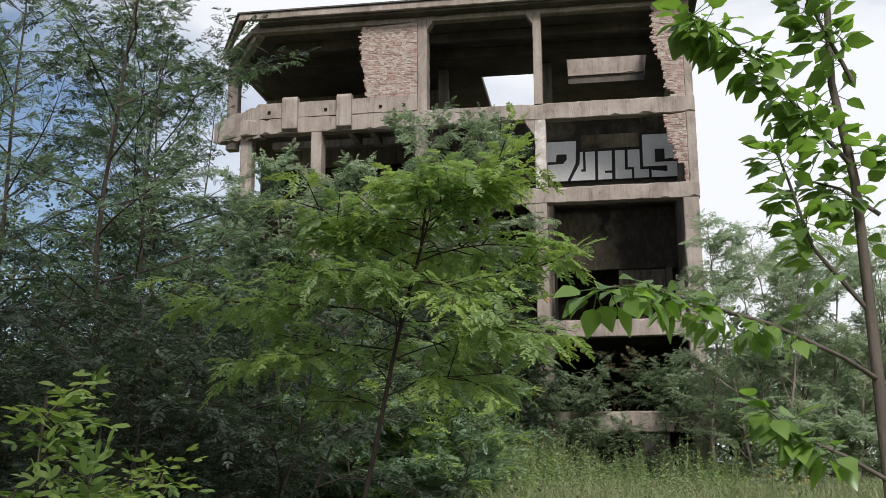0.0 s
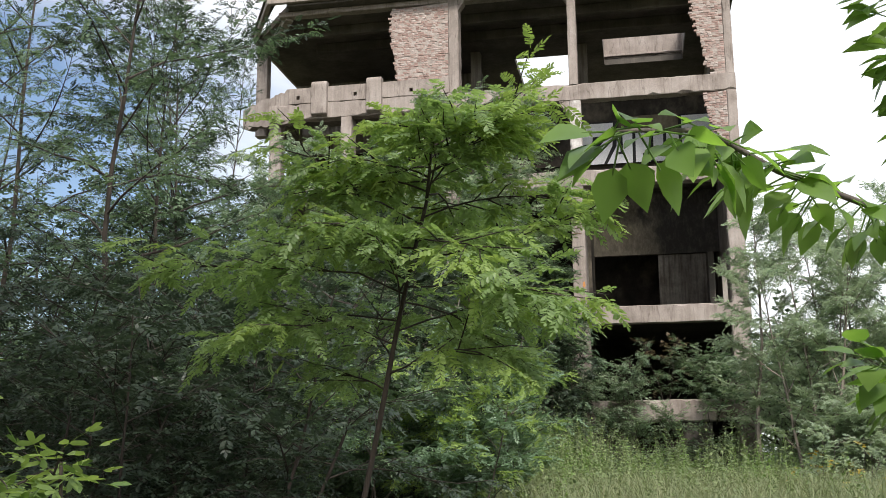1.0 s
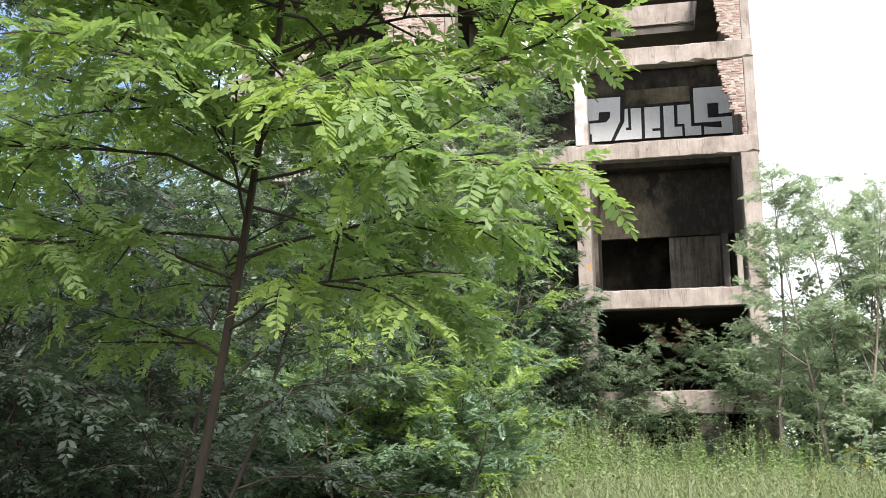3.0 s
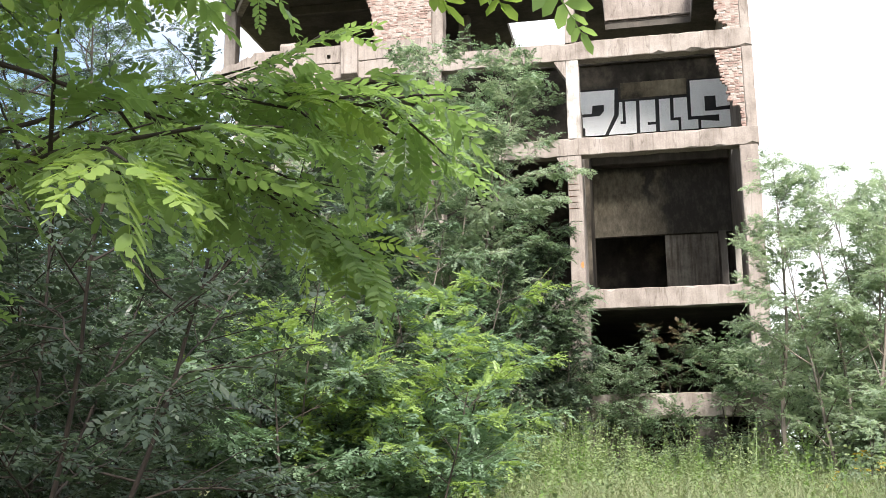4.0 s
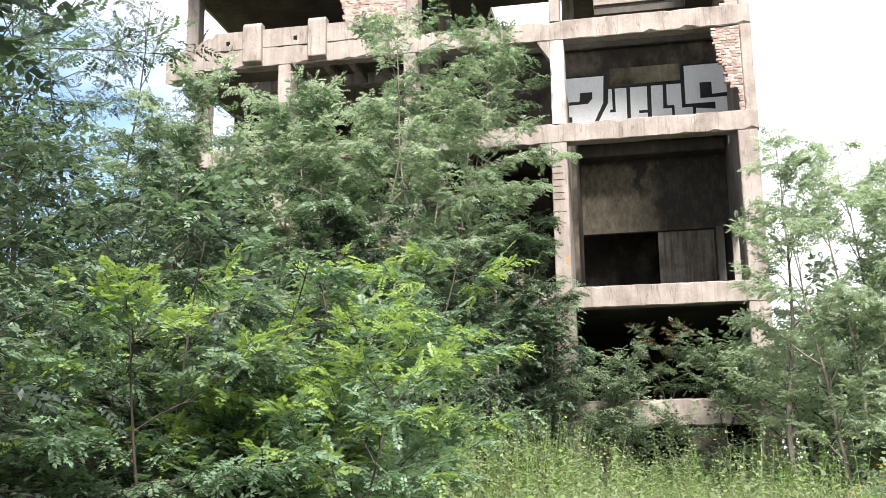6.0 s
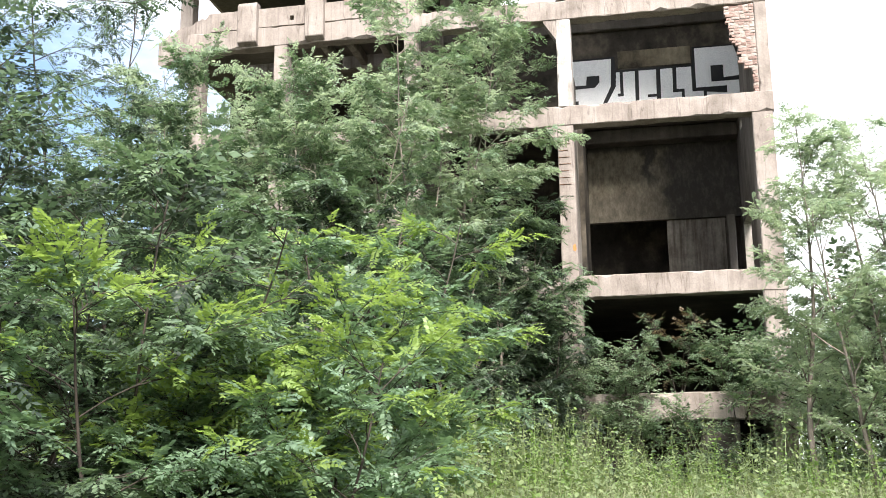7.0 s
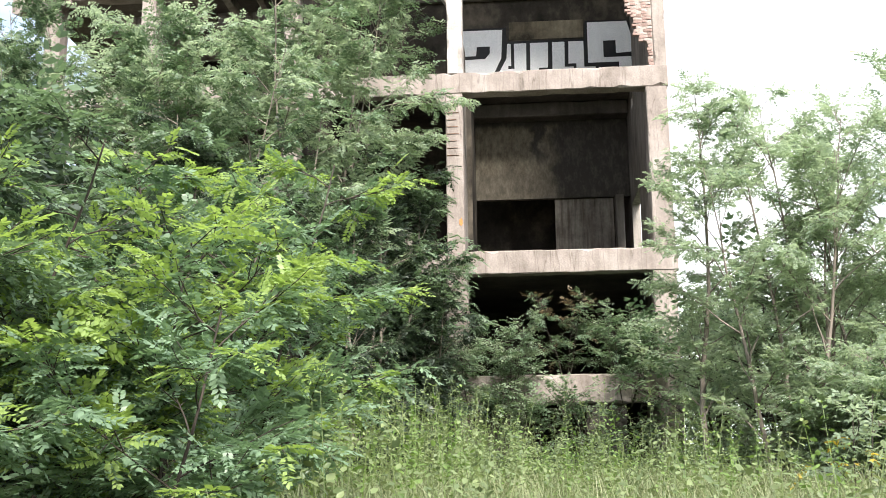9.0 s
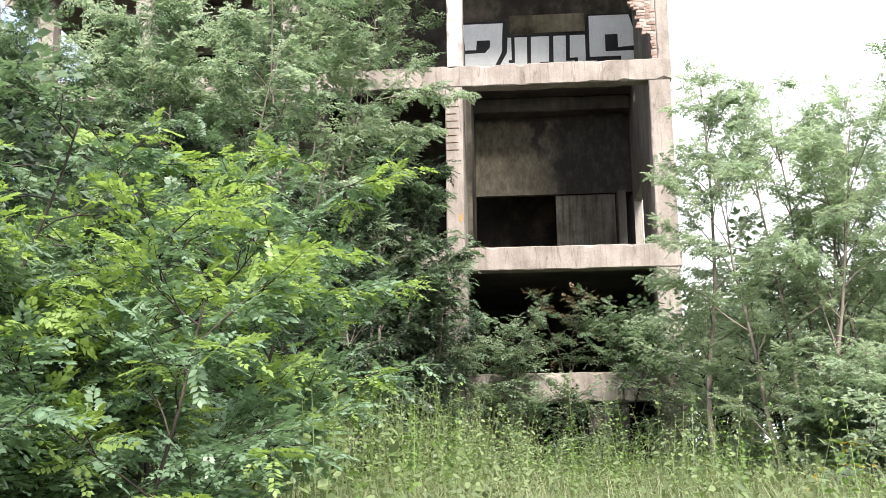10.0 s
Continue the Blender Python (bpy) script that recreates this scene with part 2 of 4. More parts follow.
def bar(bm, axis, a0, a1, u0, u1, v0, v1, step=0.3, chip=0.012, edge=0.02, seed=0):
    """A cast bar along an axis (0 x, 1 y, 2 z) with chamfered, chipped edges."""
    rng = random.Random(seed * 7919 + int(a0 * 131) + int(u0 * 17) + int(v0 * 53))
    count = max(2, int(abs(a1 - a0) / step) + 1)
    rings = []
    for i in range(count + 1):
        a = a0 + (a1 - a0) * i / count
        ring = []
        for u, v, su, sv in ((u0, v0, 1, 1), (u1, v0, -1, 1), (u1, v1, -1, -1), (u0, v1, 1, -1)):
            e = edge * rng.uniform(0.6, 1.5)
            if rng.random() < 0.12:
                e += chip * rng.uniform(1.5, 4.5)
            j1, j2 = rng.uniform(-chip, chip) * 0.4, rng.uniform(-chip, chip) * 0.4
            pair = [(u + su * e, v + j1), (u + j2, v + sv * e)]
            if (su, sv) in ((1, 1), (-1, -1)):
                pair.reverse()
            ring += pair
        vs = []
        for u, v in ring:
            co = [0, 0, 0]
            rest = [k for k in range(3) if k != axis]
            co[axis], co[rest[0]], co[rest[1]] = a, u, v
            vs.append(bm.verts.new(co))
        rings.append(vs)
    for r, s in zip(rings, rings[1:]):
        for k in range(8):
            bm.faces.new((r[k], r[(k + 1) % 8], s[(k + 1) % 8], s[k]))
    bm.faces.new(rings[0])
    bm.faces.new(rings[-1])


def one_bar(name, axis, a0, a1, u0, u1, v0, v1, mat, parent, label="", **kw):
    bm = bmesh.new()
    bar(bm, axis, a0, a1, u0, u1, v0, v1, **kw)
    return part(name, bm, mat, parent, label)


def prism(bm, poly, z0, z1):
    """An upright prism over a plan polygon."""
    lo = [bm.verts.new((x, y, z0)) for x, y in poly]
    hi = [bm.verts.new((x, y, z1)) for x, y in poly]
    n = len(poly)
    for i in range(n):
        bm.faces.new((lo[i], lo[(i + 1) % n], hi[(i + 1) % n], hi[i]))
    bm.faces.new(lo)
    bm.faces.new(hi)


def slab_xz(bm, poly, y0, y1):
    """A plate over a polygon in the x-z plane, between two depths."""
    a = [bm.verts.new((x, y0, z)) for x, z in poly]
    b = [bm.verts.new((x, y1, z)) for x, z in poly]
    n = len(poly)
    for i in range(n):
        bm.faces.new((a[i], a[(i + 1) % n], b[(i + 1) % n], b[i]))
    bm.faces.new(a)
    bm.faces.new(b)


def quads_mesh(name, verts, quads, mats, slots=None):
    """A mesh from arrays of vertices and four-sided faces."""
    me = bpy.data.meshes.new(name)
    verts = np.ascontiguousarray(verts, dtype=np.float32)
    quads = np.ascontiguousarray(quads, dtype=np.int32)
    me.vertices.add(len(verts))
    me.vertices.foreach_set("co", verts.ravel())
    me.loops.add(quads.size)
    me.loops.foreach_set("vertex_index", quads.ravel())
    me.polygons.add(len(quads))
    me.polygons.foreach_set("loop_start", np.arange(0, quads.size, 4, dtype=np.int32))
    for m in mats:
        me.materials.append(m)
    if slots is not None:
        me.polygons.foreach_set("material_index", np.ascontiguousarray(slots, dtype=np.int32))
    me.update(calc_edges=True)
    return me


def compound_leaf(pairs, rich, width=0.12, length=0.25, droop=0.25, stalk=True, seed=1):
    """A pinnate leaf of unit length: paired leaflets, each a little twisted, along an arching stalk and one at its tip."""
    V, Q = [], []
    rng = random.Random(seed * 31 + pairs)

    def leaflet(x, z, ang, ln):
        ca, sa = math.cos(ang), math.sin(ang)
        twist, dip = rng.gauss(0.0, 0.28), rng.gauss(-0.2, 0.16)
        if rich:
            shape = [(0, 0, 0), (0.25, 0.42, 0.03), (0.75, 0.46, 0.02), (1, 0.0, -0.04), (0.75, -0.46, 0.02), (0.25, -0.42, 0.03)]
        else:
            shape = [(0, 0, 0), (0.45, 0.52, 0.02), (1, 0.12, -0.03), (0.52, -0.5, 0.02)]
        k = len(V)
        for px, py, pz in shape:
            px, py = px * ln, py * width * ln / length
            up = pz * ln + py * math.sin(twist) + px * math.sin(dip)
            py, px = py * math.cos(twist), px * math.cos(dip)
            V.append((x + px * ca - py * sa, px * sa + py * ca, z + up))
        if rich:
            Q.extend([(k, k + 1, k + 2, k + 3), (k, k + 3, k + 4, k + 5)])
        else:
            Q.append((k, k + 1, k + 2, k + 3))

    for i in range(pairs):
        s = 0.2 + 0.72 * i / max(1, pairs - 1)
        ln = length * (0.75 + 0.5 * math.sin(math.pi * min(1, s)))
        for sg in (1, -1):
            leaflet(s, -droop * s * s, sg * radians(68 - 18 * s + rng.gauss(0, 7)), ln * rng.uniform(0.85, 1.1))
    leaflet(0.95, -droop * 0.9, 0.0, length)
    if stalk:
        k = len(V)
        w = 0.012
        V += [(0, w, 0), (0, -w, 0), (0.55, -w * 0.7, -droop * 0.3), (0.55, w * 0.7, -droop * 0.3), (1, -w * 0.4, -droop), (1, w * 0.4, -droop)]
        Q += [(k, k + 1, k + 2, k + 3), (k + 3, k + 2, k + 4, k + 5)]
    return np.array(V, dtype=np.float64), np.array(Q, dtype=np.int64)


def leaf_family(*args, **kw):
    """Three leaves of one kind that differ in twist and droop."""
    return tuple(compound_leaf(*args, seed=k, droop=d, **kw) for k, d in ((1, 0.16), (2, 0.28), (3, 0.42)))


def broad_leaf():
    """An ovate, pointed leaf folded along its midrib and bent down at the tip."""
    V = [(0, 0, 0), (0.18, 0.27, 0.05), (0.48, 0.34, 0.06), (0.8, 0.17, -0.04), (1.05, 0, -0.16), (0.8, -0.17, -0.04), (0.48, -0.34, 0.06), (0.18, -0.27, 0.05), (0.48, 0, 0.0), (-0.35, 0.012, 0.02), (-0.35, -0.012, 0.02)]
    Q = [(0, 8, 2, 1), (8, 4, 3, 2), (0, 7, 6, 8), (8, 6, 5, 4), (0, 0, 9, 10)]
    return np.array(V, dtype=np.float64), np.array(Q[:4], dtype=np.int64)


def small_leaf():
    V = [(0, 0, 0), (0.3, 0.3, 0.03), (0.7, 0.25, 0.0), (1, 0, -0.1), (0.7, -0.25, 0.0), (0.3, -0.3, 0.03)]
    return np.array(V, dtype=np.float64), np.array([(0, 1, 2, 3), (0, 3, 4, 5)], dtype=np.int64)


def scatter(template, P, D, L, roll):
    """Places a leaf template at points P along directions D with lengths L."""
    tv, tq = template
    D = D / np.linalg.norm(D, axis=1, keepdims=True)
    up = np.array([0.0, 0.0, 1.0])
    S = np.cross(up, D)
    S /= np.maximum(np.linalg.norm(S, axis=1, keepdims=True), 1e-6)
    N = np.cross(D, S)
    cr, sr = np.cos(roll)[:, None], np.sin(roll)[:, None]
    S, N = S * cr + N * sr, N * cr - S * sr
    V = P[:, None, :] + L[:, None, None] * (tv[None, :, 0:1] * D[:, None, :] + tv[None, :, 1:2] * S[:, None, :] + tv[None, :, 2:3] * N[:, None, :])
    Q = tq[None, :, :] + (np.arange(len(P)) * len(tv))[:, None, None]
    return V.reshape(-1, 3), Q.reshape(-1, 4)


def tubes(paths, sides=5):
    """Tapered round branches from (points, radius at foot, radius at tip)."""
    V, Q, k = [], [], 0
    for pts, r0, r1 in paths:
        pts = np.asarray(pts, dtype=np.float64)
        m = len(pts)
        t = np.gradient(pts, axis=0)
        t /= np.maximum(np.linalg.norm(t, axis=1, keepdims=True), 1e-6)
        ref = np.array([1.0, 0.0, 0.0]) if abs(t[0, 0]) < 0.8 else np.array([0.0, 1.0, 0.0])
        a = np.cross(t, ref)
        a /= np.linalg.norm(a, axis=1, keepdims=True)
        b = np.cross(t, a)
        rad = np.linspace(r0, r1, m)[:, None, None]
        ang = np.linspace(0, 2 * np.pi, sides, endpoint=False)
        ring = pts[:, None, :] + rad * (np.cos(ang)[None, :, None] * a[:, None, :] + np.sin(ang)[None, :, None] * b[:, None, :])
        V.append(ring.reshape(-1, 3))
        i, j = np.meshgrid(np.arange(m - 1), np.arange(sides), indexing="ij")
        q = np.stack([i * sides + j, i * sides + (j + 1) % sides, (i + 1) * sides + (j + 1) % sides, (i + 1) * sides + j], axis=-1).reshape(-1, 4)
        Q.append(q + k)
        k += m * sides
    return np.concatenate(V), np.concatenate(Q)


LEAF_RICH = leaf_family(9, True, width=0.078, length=0.175)
LEAF_MID = leaf_family(7, False, width=0.125, length=0.235, stalk=False)
LEAF_PLAIN = leaf_family(6, False, width=0.12, length=0.25, stalk=False)
LEAF_FAR = leaf_family(5, False, width=0.14, length=0.28, stalk=False)
LEAF_VAST = leaf_family(3, False, width=0.2, length=0.4, stalk=False)
LEAF_BIG = leaf_family(2, True, width=0.2, length=0.5)
LEAF_WIDE = broad_leaf()
LEAF_SMALL = small_leaf()


def bend(rng, start, direction, length, n, wig, sag):
    """A wandering line of n points that sags (or, below nought, lifts) along its way."""
    d = np.asarray(direction, dtype=np.float64)
    d = d / np.linalg.norm(d)
    pts = [np.asarray(start, dtype=np.float64)]
    for i in range(n - 1):
        d = d + rng.normal(0, wig, 3) + np.array([0, 0, -sag])
        d /= np.linalg.norm(d)
        pts.append(pts[-1] + d * length / (n - 1))
    return np.array(pts)


def along(pts, f):
    x = np.clip(f, 0, 0.9999) * (len(pts) - 1)
    i = int(x)
    return pts[i] + (pts[i + 1] - pts[i]) * (x - i), (pts[i + 1] - pts[i]) / max(1e-6, np.linalg.norm(pts[i + 1] - pts[i]))


def grow(seed, h, r, base, stems=1, limbs=16, twigs=7, leaves=9, leaf=0.24, lean=(0, 0), template=LEAF_PLAIN, mats=(LEAF, LEAF_YOUNG), young=0.12, foot=0.05,
         bark=BARK, lift=0.5, widest=0.45, twig_len=0.55, spread=0.25, clear=None, inner=0.2, hang=0.1, stem_line=None, reach=None):
    """Meshes of a locust: (wood, crown). Multi-stemmed, open, with layered sprays of pinnate leaves."""
    rng = np.random.default_rng(seed)
    wood, fine, P, D, L, Y = [], [], [], [], [], []
    for s in range(stems):
        az = rng.uniform(0, 2 * np.pi)
        out = spread * (0 if stems == 1 else 1)
        top = h * rng.uniform(0.82, 1.0) if s else h
        d0 = np.array([math.cos(az) * out + lean[0], math.sin(az) * out + lean[1], 1.0])
        start = np.array([math.cos(az) * 0.12 * (stems > 1), math.sin(az) * 0.12 * (stems > 1), -0.05])
        stem = bend(rng, start, d0, top * 1.03, 12, 0.05, -0.035) if stem_line is None else np.array(stem_line, dtype=np.float64)
        wood.append((stem, foot * (1.0 if stems == 1 else 0.75), 0.006))
        az0 = rng.uniform(0, 6.28)
        for b in range(limbs):
            f = base / h + (0.985 - base / h) * ((b + rng.uniform(0.1, 0.9)) / limbs) ** 0.9
            p, t = along(stem, f)
            az = az0 + b * 2.4 + rng.uniform(-0.4, 0.4)
            q = (f - base / h) / (1 - base / h)
            prof = (0.35 + 0.65 * math.sin(math.pi * min(1.0, 0.5 * q / widest if q < widest else 0.5 + 0.5 * (q - widest) / (1 - widest)))) * (1 - 0.35 * max(0, q - 0.75) / 0.25)
            ln = r * prof * rng.uniform(0.65, 1.15) * (1.0 if reach is None else reach(az, q))
            rise = lift * rng.uniform(0.6, 1.4) + 0.7 * max(0, q - 0.5)
            limb = bend(rng, p, (math.cos(az), math.sin(az), rise), ln, 6, 0.13, 0.06)
            wood.append((limb, max(0.006, foot * 0.38 * (1 - 0.75 * f)), 0.003))
            nt = max(3, int(twigs * (0.4 + ln / max(r, 0.1))))
            for k in range(nt):
                g = inner + (1 - inner) * (k + rng.uniform(0, 0.9)) / nt
                pp, tt = along(limb, g)
                side = np.cross(tt, (0, 0, 1.0)) * (1 if k % 2 else -1)
                dd = tt * rng.uniform(0.5, 1.1) + side * rng.uniform(0.3, 1.0) + np.array([0, 0, rng.uniform(-0.1, 0.45)])
                tl = twig_len * rng.uniform(0.5, 1.25)
                tw = bend(rng, pp, dd, tl, 4, 0.12, 0.08)
                fine.append((tw[[0, 2, 3]], 0.005, 0.002))
                fresh = rng.random() < young * (0.25 + 1.9 * q) * (0.2 + 1.3 * g * g)
                for i in range(leaves):
                    w = 0.12 + 0.88 * (i + 0.5) / leaves
                    a, c = along(tw, w)
                    sd = np.cross(c, (0, 0, 1.0)) * (1 if i % 2 else -1)
                    if i == leaves - 1:
                        sd = sd * 0.2
                    P.append(a)
                    D.append(c * rng.uniform(0.3, 0.9) + sd * rng.uniform(0.5, 1.1) + np.array([0, 0, rng.uniform(-0.36, 0.36) - hang]) + rng.normal(0, 0.15, 3))
                    L.append(leaf * rng.uniform(0.65, 1.2))
                    Y.append(1 if (fresh and w > 0.35) else 0)
    P, D, L, Y = np.array(P), np.array(D), np.array(L), np.array(Y)
    if clear is not None:
        keep = clear(P)
        P, D, L, Y = P[keep], D[keep], L[keep], Y[keep]
    pick = rng.integers(0, len(template), len(P))
    VV, QQ, SS, count = [], [], [], 0
    for k, leaf_kind in enumerate(template):
        m = pick == k
        if m.any():
            V, Q = scatter(leaf_kind, P[m], D[m], L[m], rng.normal(0, 0.35, int(m.sum())))
            VV.append(V)
            QQ.append(Q + count)
            SS.append(np.repeat(Y[m], len(leaf_kind[1])))
            count += len(V)
    crown = quads_mesh("crown", np.concatenate(VV), np.concatenate(QQ), mats, np.concatenate(SS))
    if clear is not None:
        wood = wood[:1] + [w for w in wood[1:] if clear(w[0]).all()]
        fine = [w for w in fine if clear(w[0]).all()]
    wv, wq = tubes(wood, 5)
    fv, fq = tubes(fine, 3)
    wv, wq = np.concatenate([wv, fv]), np.concatenate([wq, fq + len(wv)])
    wood_me = quads_mesh("trunk", wv, wq, [bark])
    wood_me.polygons.foreach_set("use_smooth", np.ones(len(wq), dtype=bool))
    return wood_me, crown


def plant_tree(name, meshes, at, label, category="tree", group="", turn=0.0, scale=1.0):
    root = empty(name, at)
    root.rotation_euler[2] = turn
    root.scale = (scale, scale, scale)
    for nm, me in zip(("trunk", "crown"), meshes):
        ob = new(nm, me)
        ob.parent = root
    return tagged(root, label, category, group)


# ---- ground ----
def build_ground():
    n = 90
    g = np.sinh(np.linspace(-3.6, 3.6, n)) / math.sinh(3.6)
    X, Yy = np.meshgrid(g * 900, 20 + g * 900, indexing="ij")
    Z = np.array([[0.10 * noise.noise((x * 0.13, y * 0.13, 0.0)) * (abs(x) < 120) for x, y in zip(r, s)] for r, s in zip(X, Yy)]) - 0.04
    i, j = np.meshgrid(np.arange(n - 1), np.arange(n - 1), indexing="ij")
    q = np.stack([i * n + j, (i + 1) * n + j, (i + 1) * n + j + 1, i * n + j + 1], -1).reshape(-1, 4)
    ob = new("ground", quads_mesh("ground", np.stack([X, Yy, Z], -1).reshape(-1, 3), q, [SOIL]))
    tagged(ob, "uneven soil with dead grass and weeds", "ground", kind="structure")


build_ground()

# ---- the concrete ruin: facade plane y = 35.4, its columns and beams ----
FY = 35.4
XL, XR = -13.2, 3.62
LEVELS = ((2.78, 3.48), (6.0, 6.58), (10.76, 11.32), (13.86, 14.46))
building = empty("concrete_building_ruin", (-5, 40, 0))
tagged(building, "gutted multi-storey concrete frame building with broken brick infill", "building")


def B(ob):
    """Puts a part made in world places under the building."""
    ob.parent = building
    ob.matrix_parent_inverse = Matrix.Translation((5, -40, 0))
    return ob


def bbar(name, axis, a0, a1, u0, u1, v0, v1, mat=CONCRETE, label="", **kw):
    return B(one_bar(name, axis, a0, a1, u0, u1, v0, v1, mat, None, label, **kw))


# columns, storey by storey (x from, x to, z from, z to)
COLS = [
    (2.99, 3.56, -0.3, 6.0), (3.05, 3.58, 6.58, 10.76), (3.30, 3.62, 11.32, 13.86), (3.32, 3.60, 14.46, 18.0),
    (-2.12, -1.58, -0.3, 6.0), (-2.08, -1.64, 6.58, 10.76), (-2.02, -1.62, 11.32, 13.86), (-2.0, -1.70, 14.46, 18.0),
    (-6.42, -5.95, -0.3, 6.0), (-6.40, -5.95, 6.58, 10.76), (-6.36, -5.98, 11.32, 13.86), (-6.27, -5.91, 14.46, 18.0),
    (-10.4, -9.85, -0.3, 6.0), (-10.35, -9.87, 6.58, 10.76), (-10.27, -9.87, 11.32, 13.86),
]
for i, (x0, x1, z0, z1) in enumerate(COLS):
    bbar("column", 2, z0, z1, x0, x1, FY, FY + 0.62, CONCRETE_WHITE if i == 6 else CONCRETE, seed=i, step=0.22, label="column with flaking whitewash" if i == 6 else "")
bbar("column", 2, 14.3, 18.0, -14.65, -14.2, 38.2, 38.65, seed=31)
bbar("column", 2, -0.3, 13.9, -13.1, -12.65, FY + 0.3, FY + 0.8, seed=32)
# inner columns behind the facade
for i, x in enumerate((-6.3, -1.95)):
    bbar("column", 2, 14.9, 18.1, x, x + 0.4, 40.6, 41.0, CONCRETE_GREY, seed=40 + i)

# beams between the columns: one per level and bay
BAYS = ((-1.6, 3.0), (-5.95, -2.1), (-9.86, -6.4), (-12.7, -10.36))
for lv, (z0, z1) in enumerate(LEVELS):
    bbar("beam", 0, XL + 0.2, XR, FY - 0.02, FY + 0.42, z0, z1, seed=50 + lv, step=0.2, chip=0.02, label="concrete edge beam with chipped lower edge and dark stains" if lv == 1 else "")
bbar("beam", 0, -12.75, 3.62, FY + 0.02, FY + 0.4, 17.96, 18.155, seed=60)

# haunches under the beams beside the columns
for x, sgn, z, d in ((-2.02, -1, 13.86, 0.34), (-2.08, -1, 10.76, 0.3), (-2.0, -1, 17.96, 0.22), (-5.91, 1, 17.96, 0.2)):
    bm = bmesh.new()
    slab_xz(bm, [(x, z + 0.05), (x + sgn * d, z + 0.05), (x + sgn * d, z - 0.05), (x, z - 1.7 * d)], FY + 0.01, FY + 0.4)
    B(part("haunch", bm, CONCRETE))

# parapet on the top floor's left bays, with vent holes, buttress stubs and a broken end
HOLES = (-9.73, -7.65, -6.78, -11.9)


def parapet():
    x0, x1, z0, z1 = -12.25, -6.27, 14.47, 15.06
    xs = [x0]
    for h in sorted(HOLES):
        if x0 < h < x1:
            xs += [h - 0.065, h + 0.065]
    xs.append(x1)
    hz0, hz1 = 14.62, 14.76
    for k in range(len(xs) - 1):
        if k % 2 == 0:
            bbar("parapet_wall", 0, xs[k], xs[k + 1], FY - 0.03, FY + 0.22, z0, z1, seed=70 + k, edge=0.006, chip=0.006)
        else:
            bbar("parapet_wall", 0, xs[k], xs[k + 1], FY - 0.03, FY + 0.22, z0, hz0, seed=70 + k, edge=0.003, chip=0.002)
            bbar("parapet_wall", 0, xs[k], xs[k + 1], FY - 0.03, FY + 0.22, hz1, z1, seed=80 + k, edge=0.003, chip=0.002)


parapet()
for i, (x0, x1) in enumerate(((-9.27, -8.71), (-11.35, -10.76))):
    bm = bmesh.new()
    prof = [(FY - 0.02, 13.9), (FY - 0.22, 13.98), (FY - 0.24, 15.1), (FY - 0.18, 15.22), (FY + 0.1, 15.24), (FY + 0.1, 13.9)]
    a = [bm.verts.new((x0, y, z)) for y, z in prof]
    b = [bm.verts.new((x1, y, z)) for y, z in prof]
    for k in range(len(prof)):
        bm.faces.new((a[k], a[(k + 1) % len(prof)], b[(k + 1) % len(prof)], b[k]))
    bm.faces.new(a)
    bm.faces.new(b)
    bmesh.ops.bevel(bm, geom=bm.edges[:], offset=0.02, segments=1, affect="EDGES")
    B(part("buttress", bm, CONCRETE, None, "worn concrete stub on the parapet"))


def broken_end():
    """The splayed left end of the parapet, cracked and crumbled along its top."""
    rng = random.Random(5)
    pts = [(-12.25, FY), (-13.2, FY + 0.35), (-14.35, FY + 0.85)]
    bm = bmesh.new()
    front, rear = [], []
    n = 16
    for i in range(n + 1):
        f = i / n * 2
        k = min(1, int(f))
        x = pts[k][0] + (pts[k + 1][0] - pts[k][0]) * (f - k)
        y = pts[k][1] + (pts[k + 1][1] - pts[k][1]) * (f - k)
        top = 15.05 - 0.16 * f + rng.uniform(-0.07, 0.05)
        bot = 13.72 + 0.10 * f + rng.uniform(-0.06, 0.06)
        front.append((bm.verts.new((x, y - 0.03, bot)), bm.verts.new((x + rng.uniform(-0.02, 0.02), y - 0.03, top))))
        rear.append((bm.verts.new((x + 0.1, y + 0.4, bot + 0.05)), bm.verts.new((x + 0.1, y + 0.38, top - 0.03))))
    for i in range(n):
        (a, b), (c, d) = front[i], front[i + 1]
        (e, f), (g, h) = rear[i], rear[i + 1]
        for face in ((a, c, d, b), (e, f, h, g), (b, d, h, f), (a, e, g, c)):
            bm.faces.new(face)
    bm.faces.new((front[0][0], front[0][1], rear[0][1], rear[0][0]))
    bm.faces.new((front[n][0], rear[n][0], rear[n][1], front[n][1]))
    B(part("broken_parapet", bm, CONCRETE, None, "cracked concrete parapet end with crumbled top edge"))


broken_end()


# floor slabs and ceilings inside
def slab(name, poly, z0, z1, mat, label=""):
    bm = bmesh.new()
    prism(bm, poly, z0, z1)
    return B(part(name, bm, mat, None, label))


RX, BX = 3.3, -14.6
slab("floor_slab", [(-12.9, FY + 0.42), (RX, FY + 0.42), (RX, 46), (BX, 46), (BX, 38)], 3.15, 3.42, CONCRETE_SHADED)
slab("floor_slab", [(-12.9, FY + 0.42), (RX, FY + 0.42), (RX, 46), (BX, 46), (BX, 38)], 6.28, 6.5, CONCRETE_SHADED)
slab("floor_slab", [(-12.9, FY + 0.42), (-6.2, FY + 0.42), (-6.2, 46), (BX, 46), (BX, 38)], 11.02, 11.25, CONCRETE_SHADED)
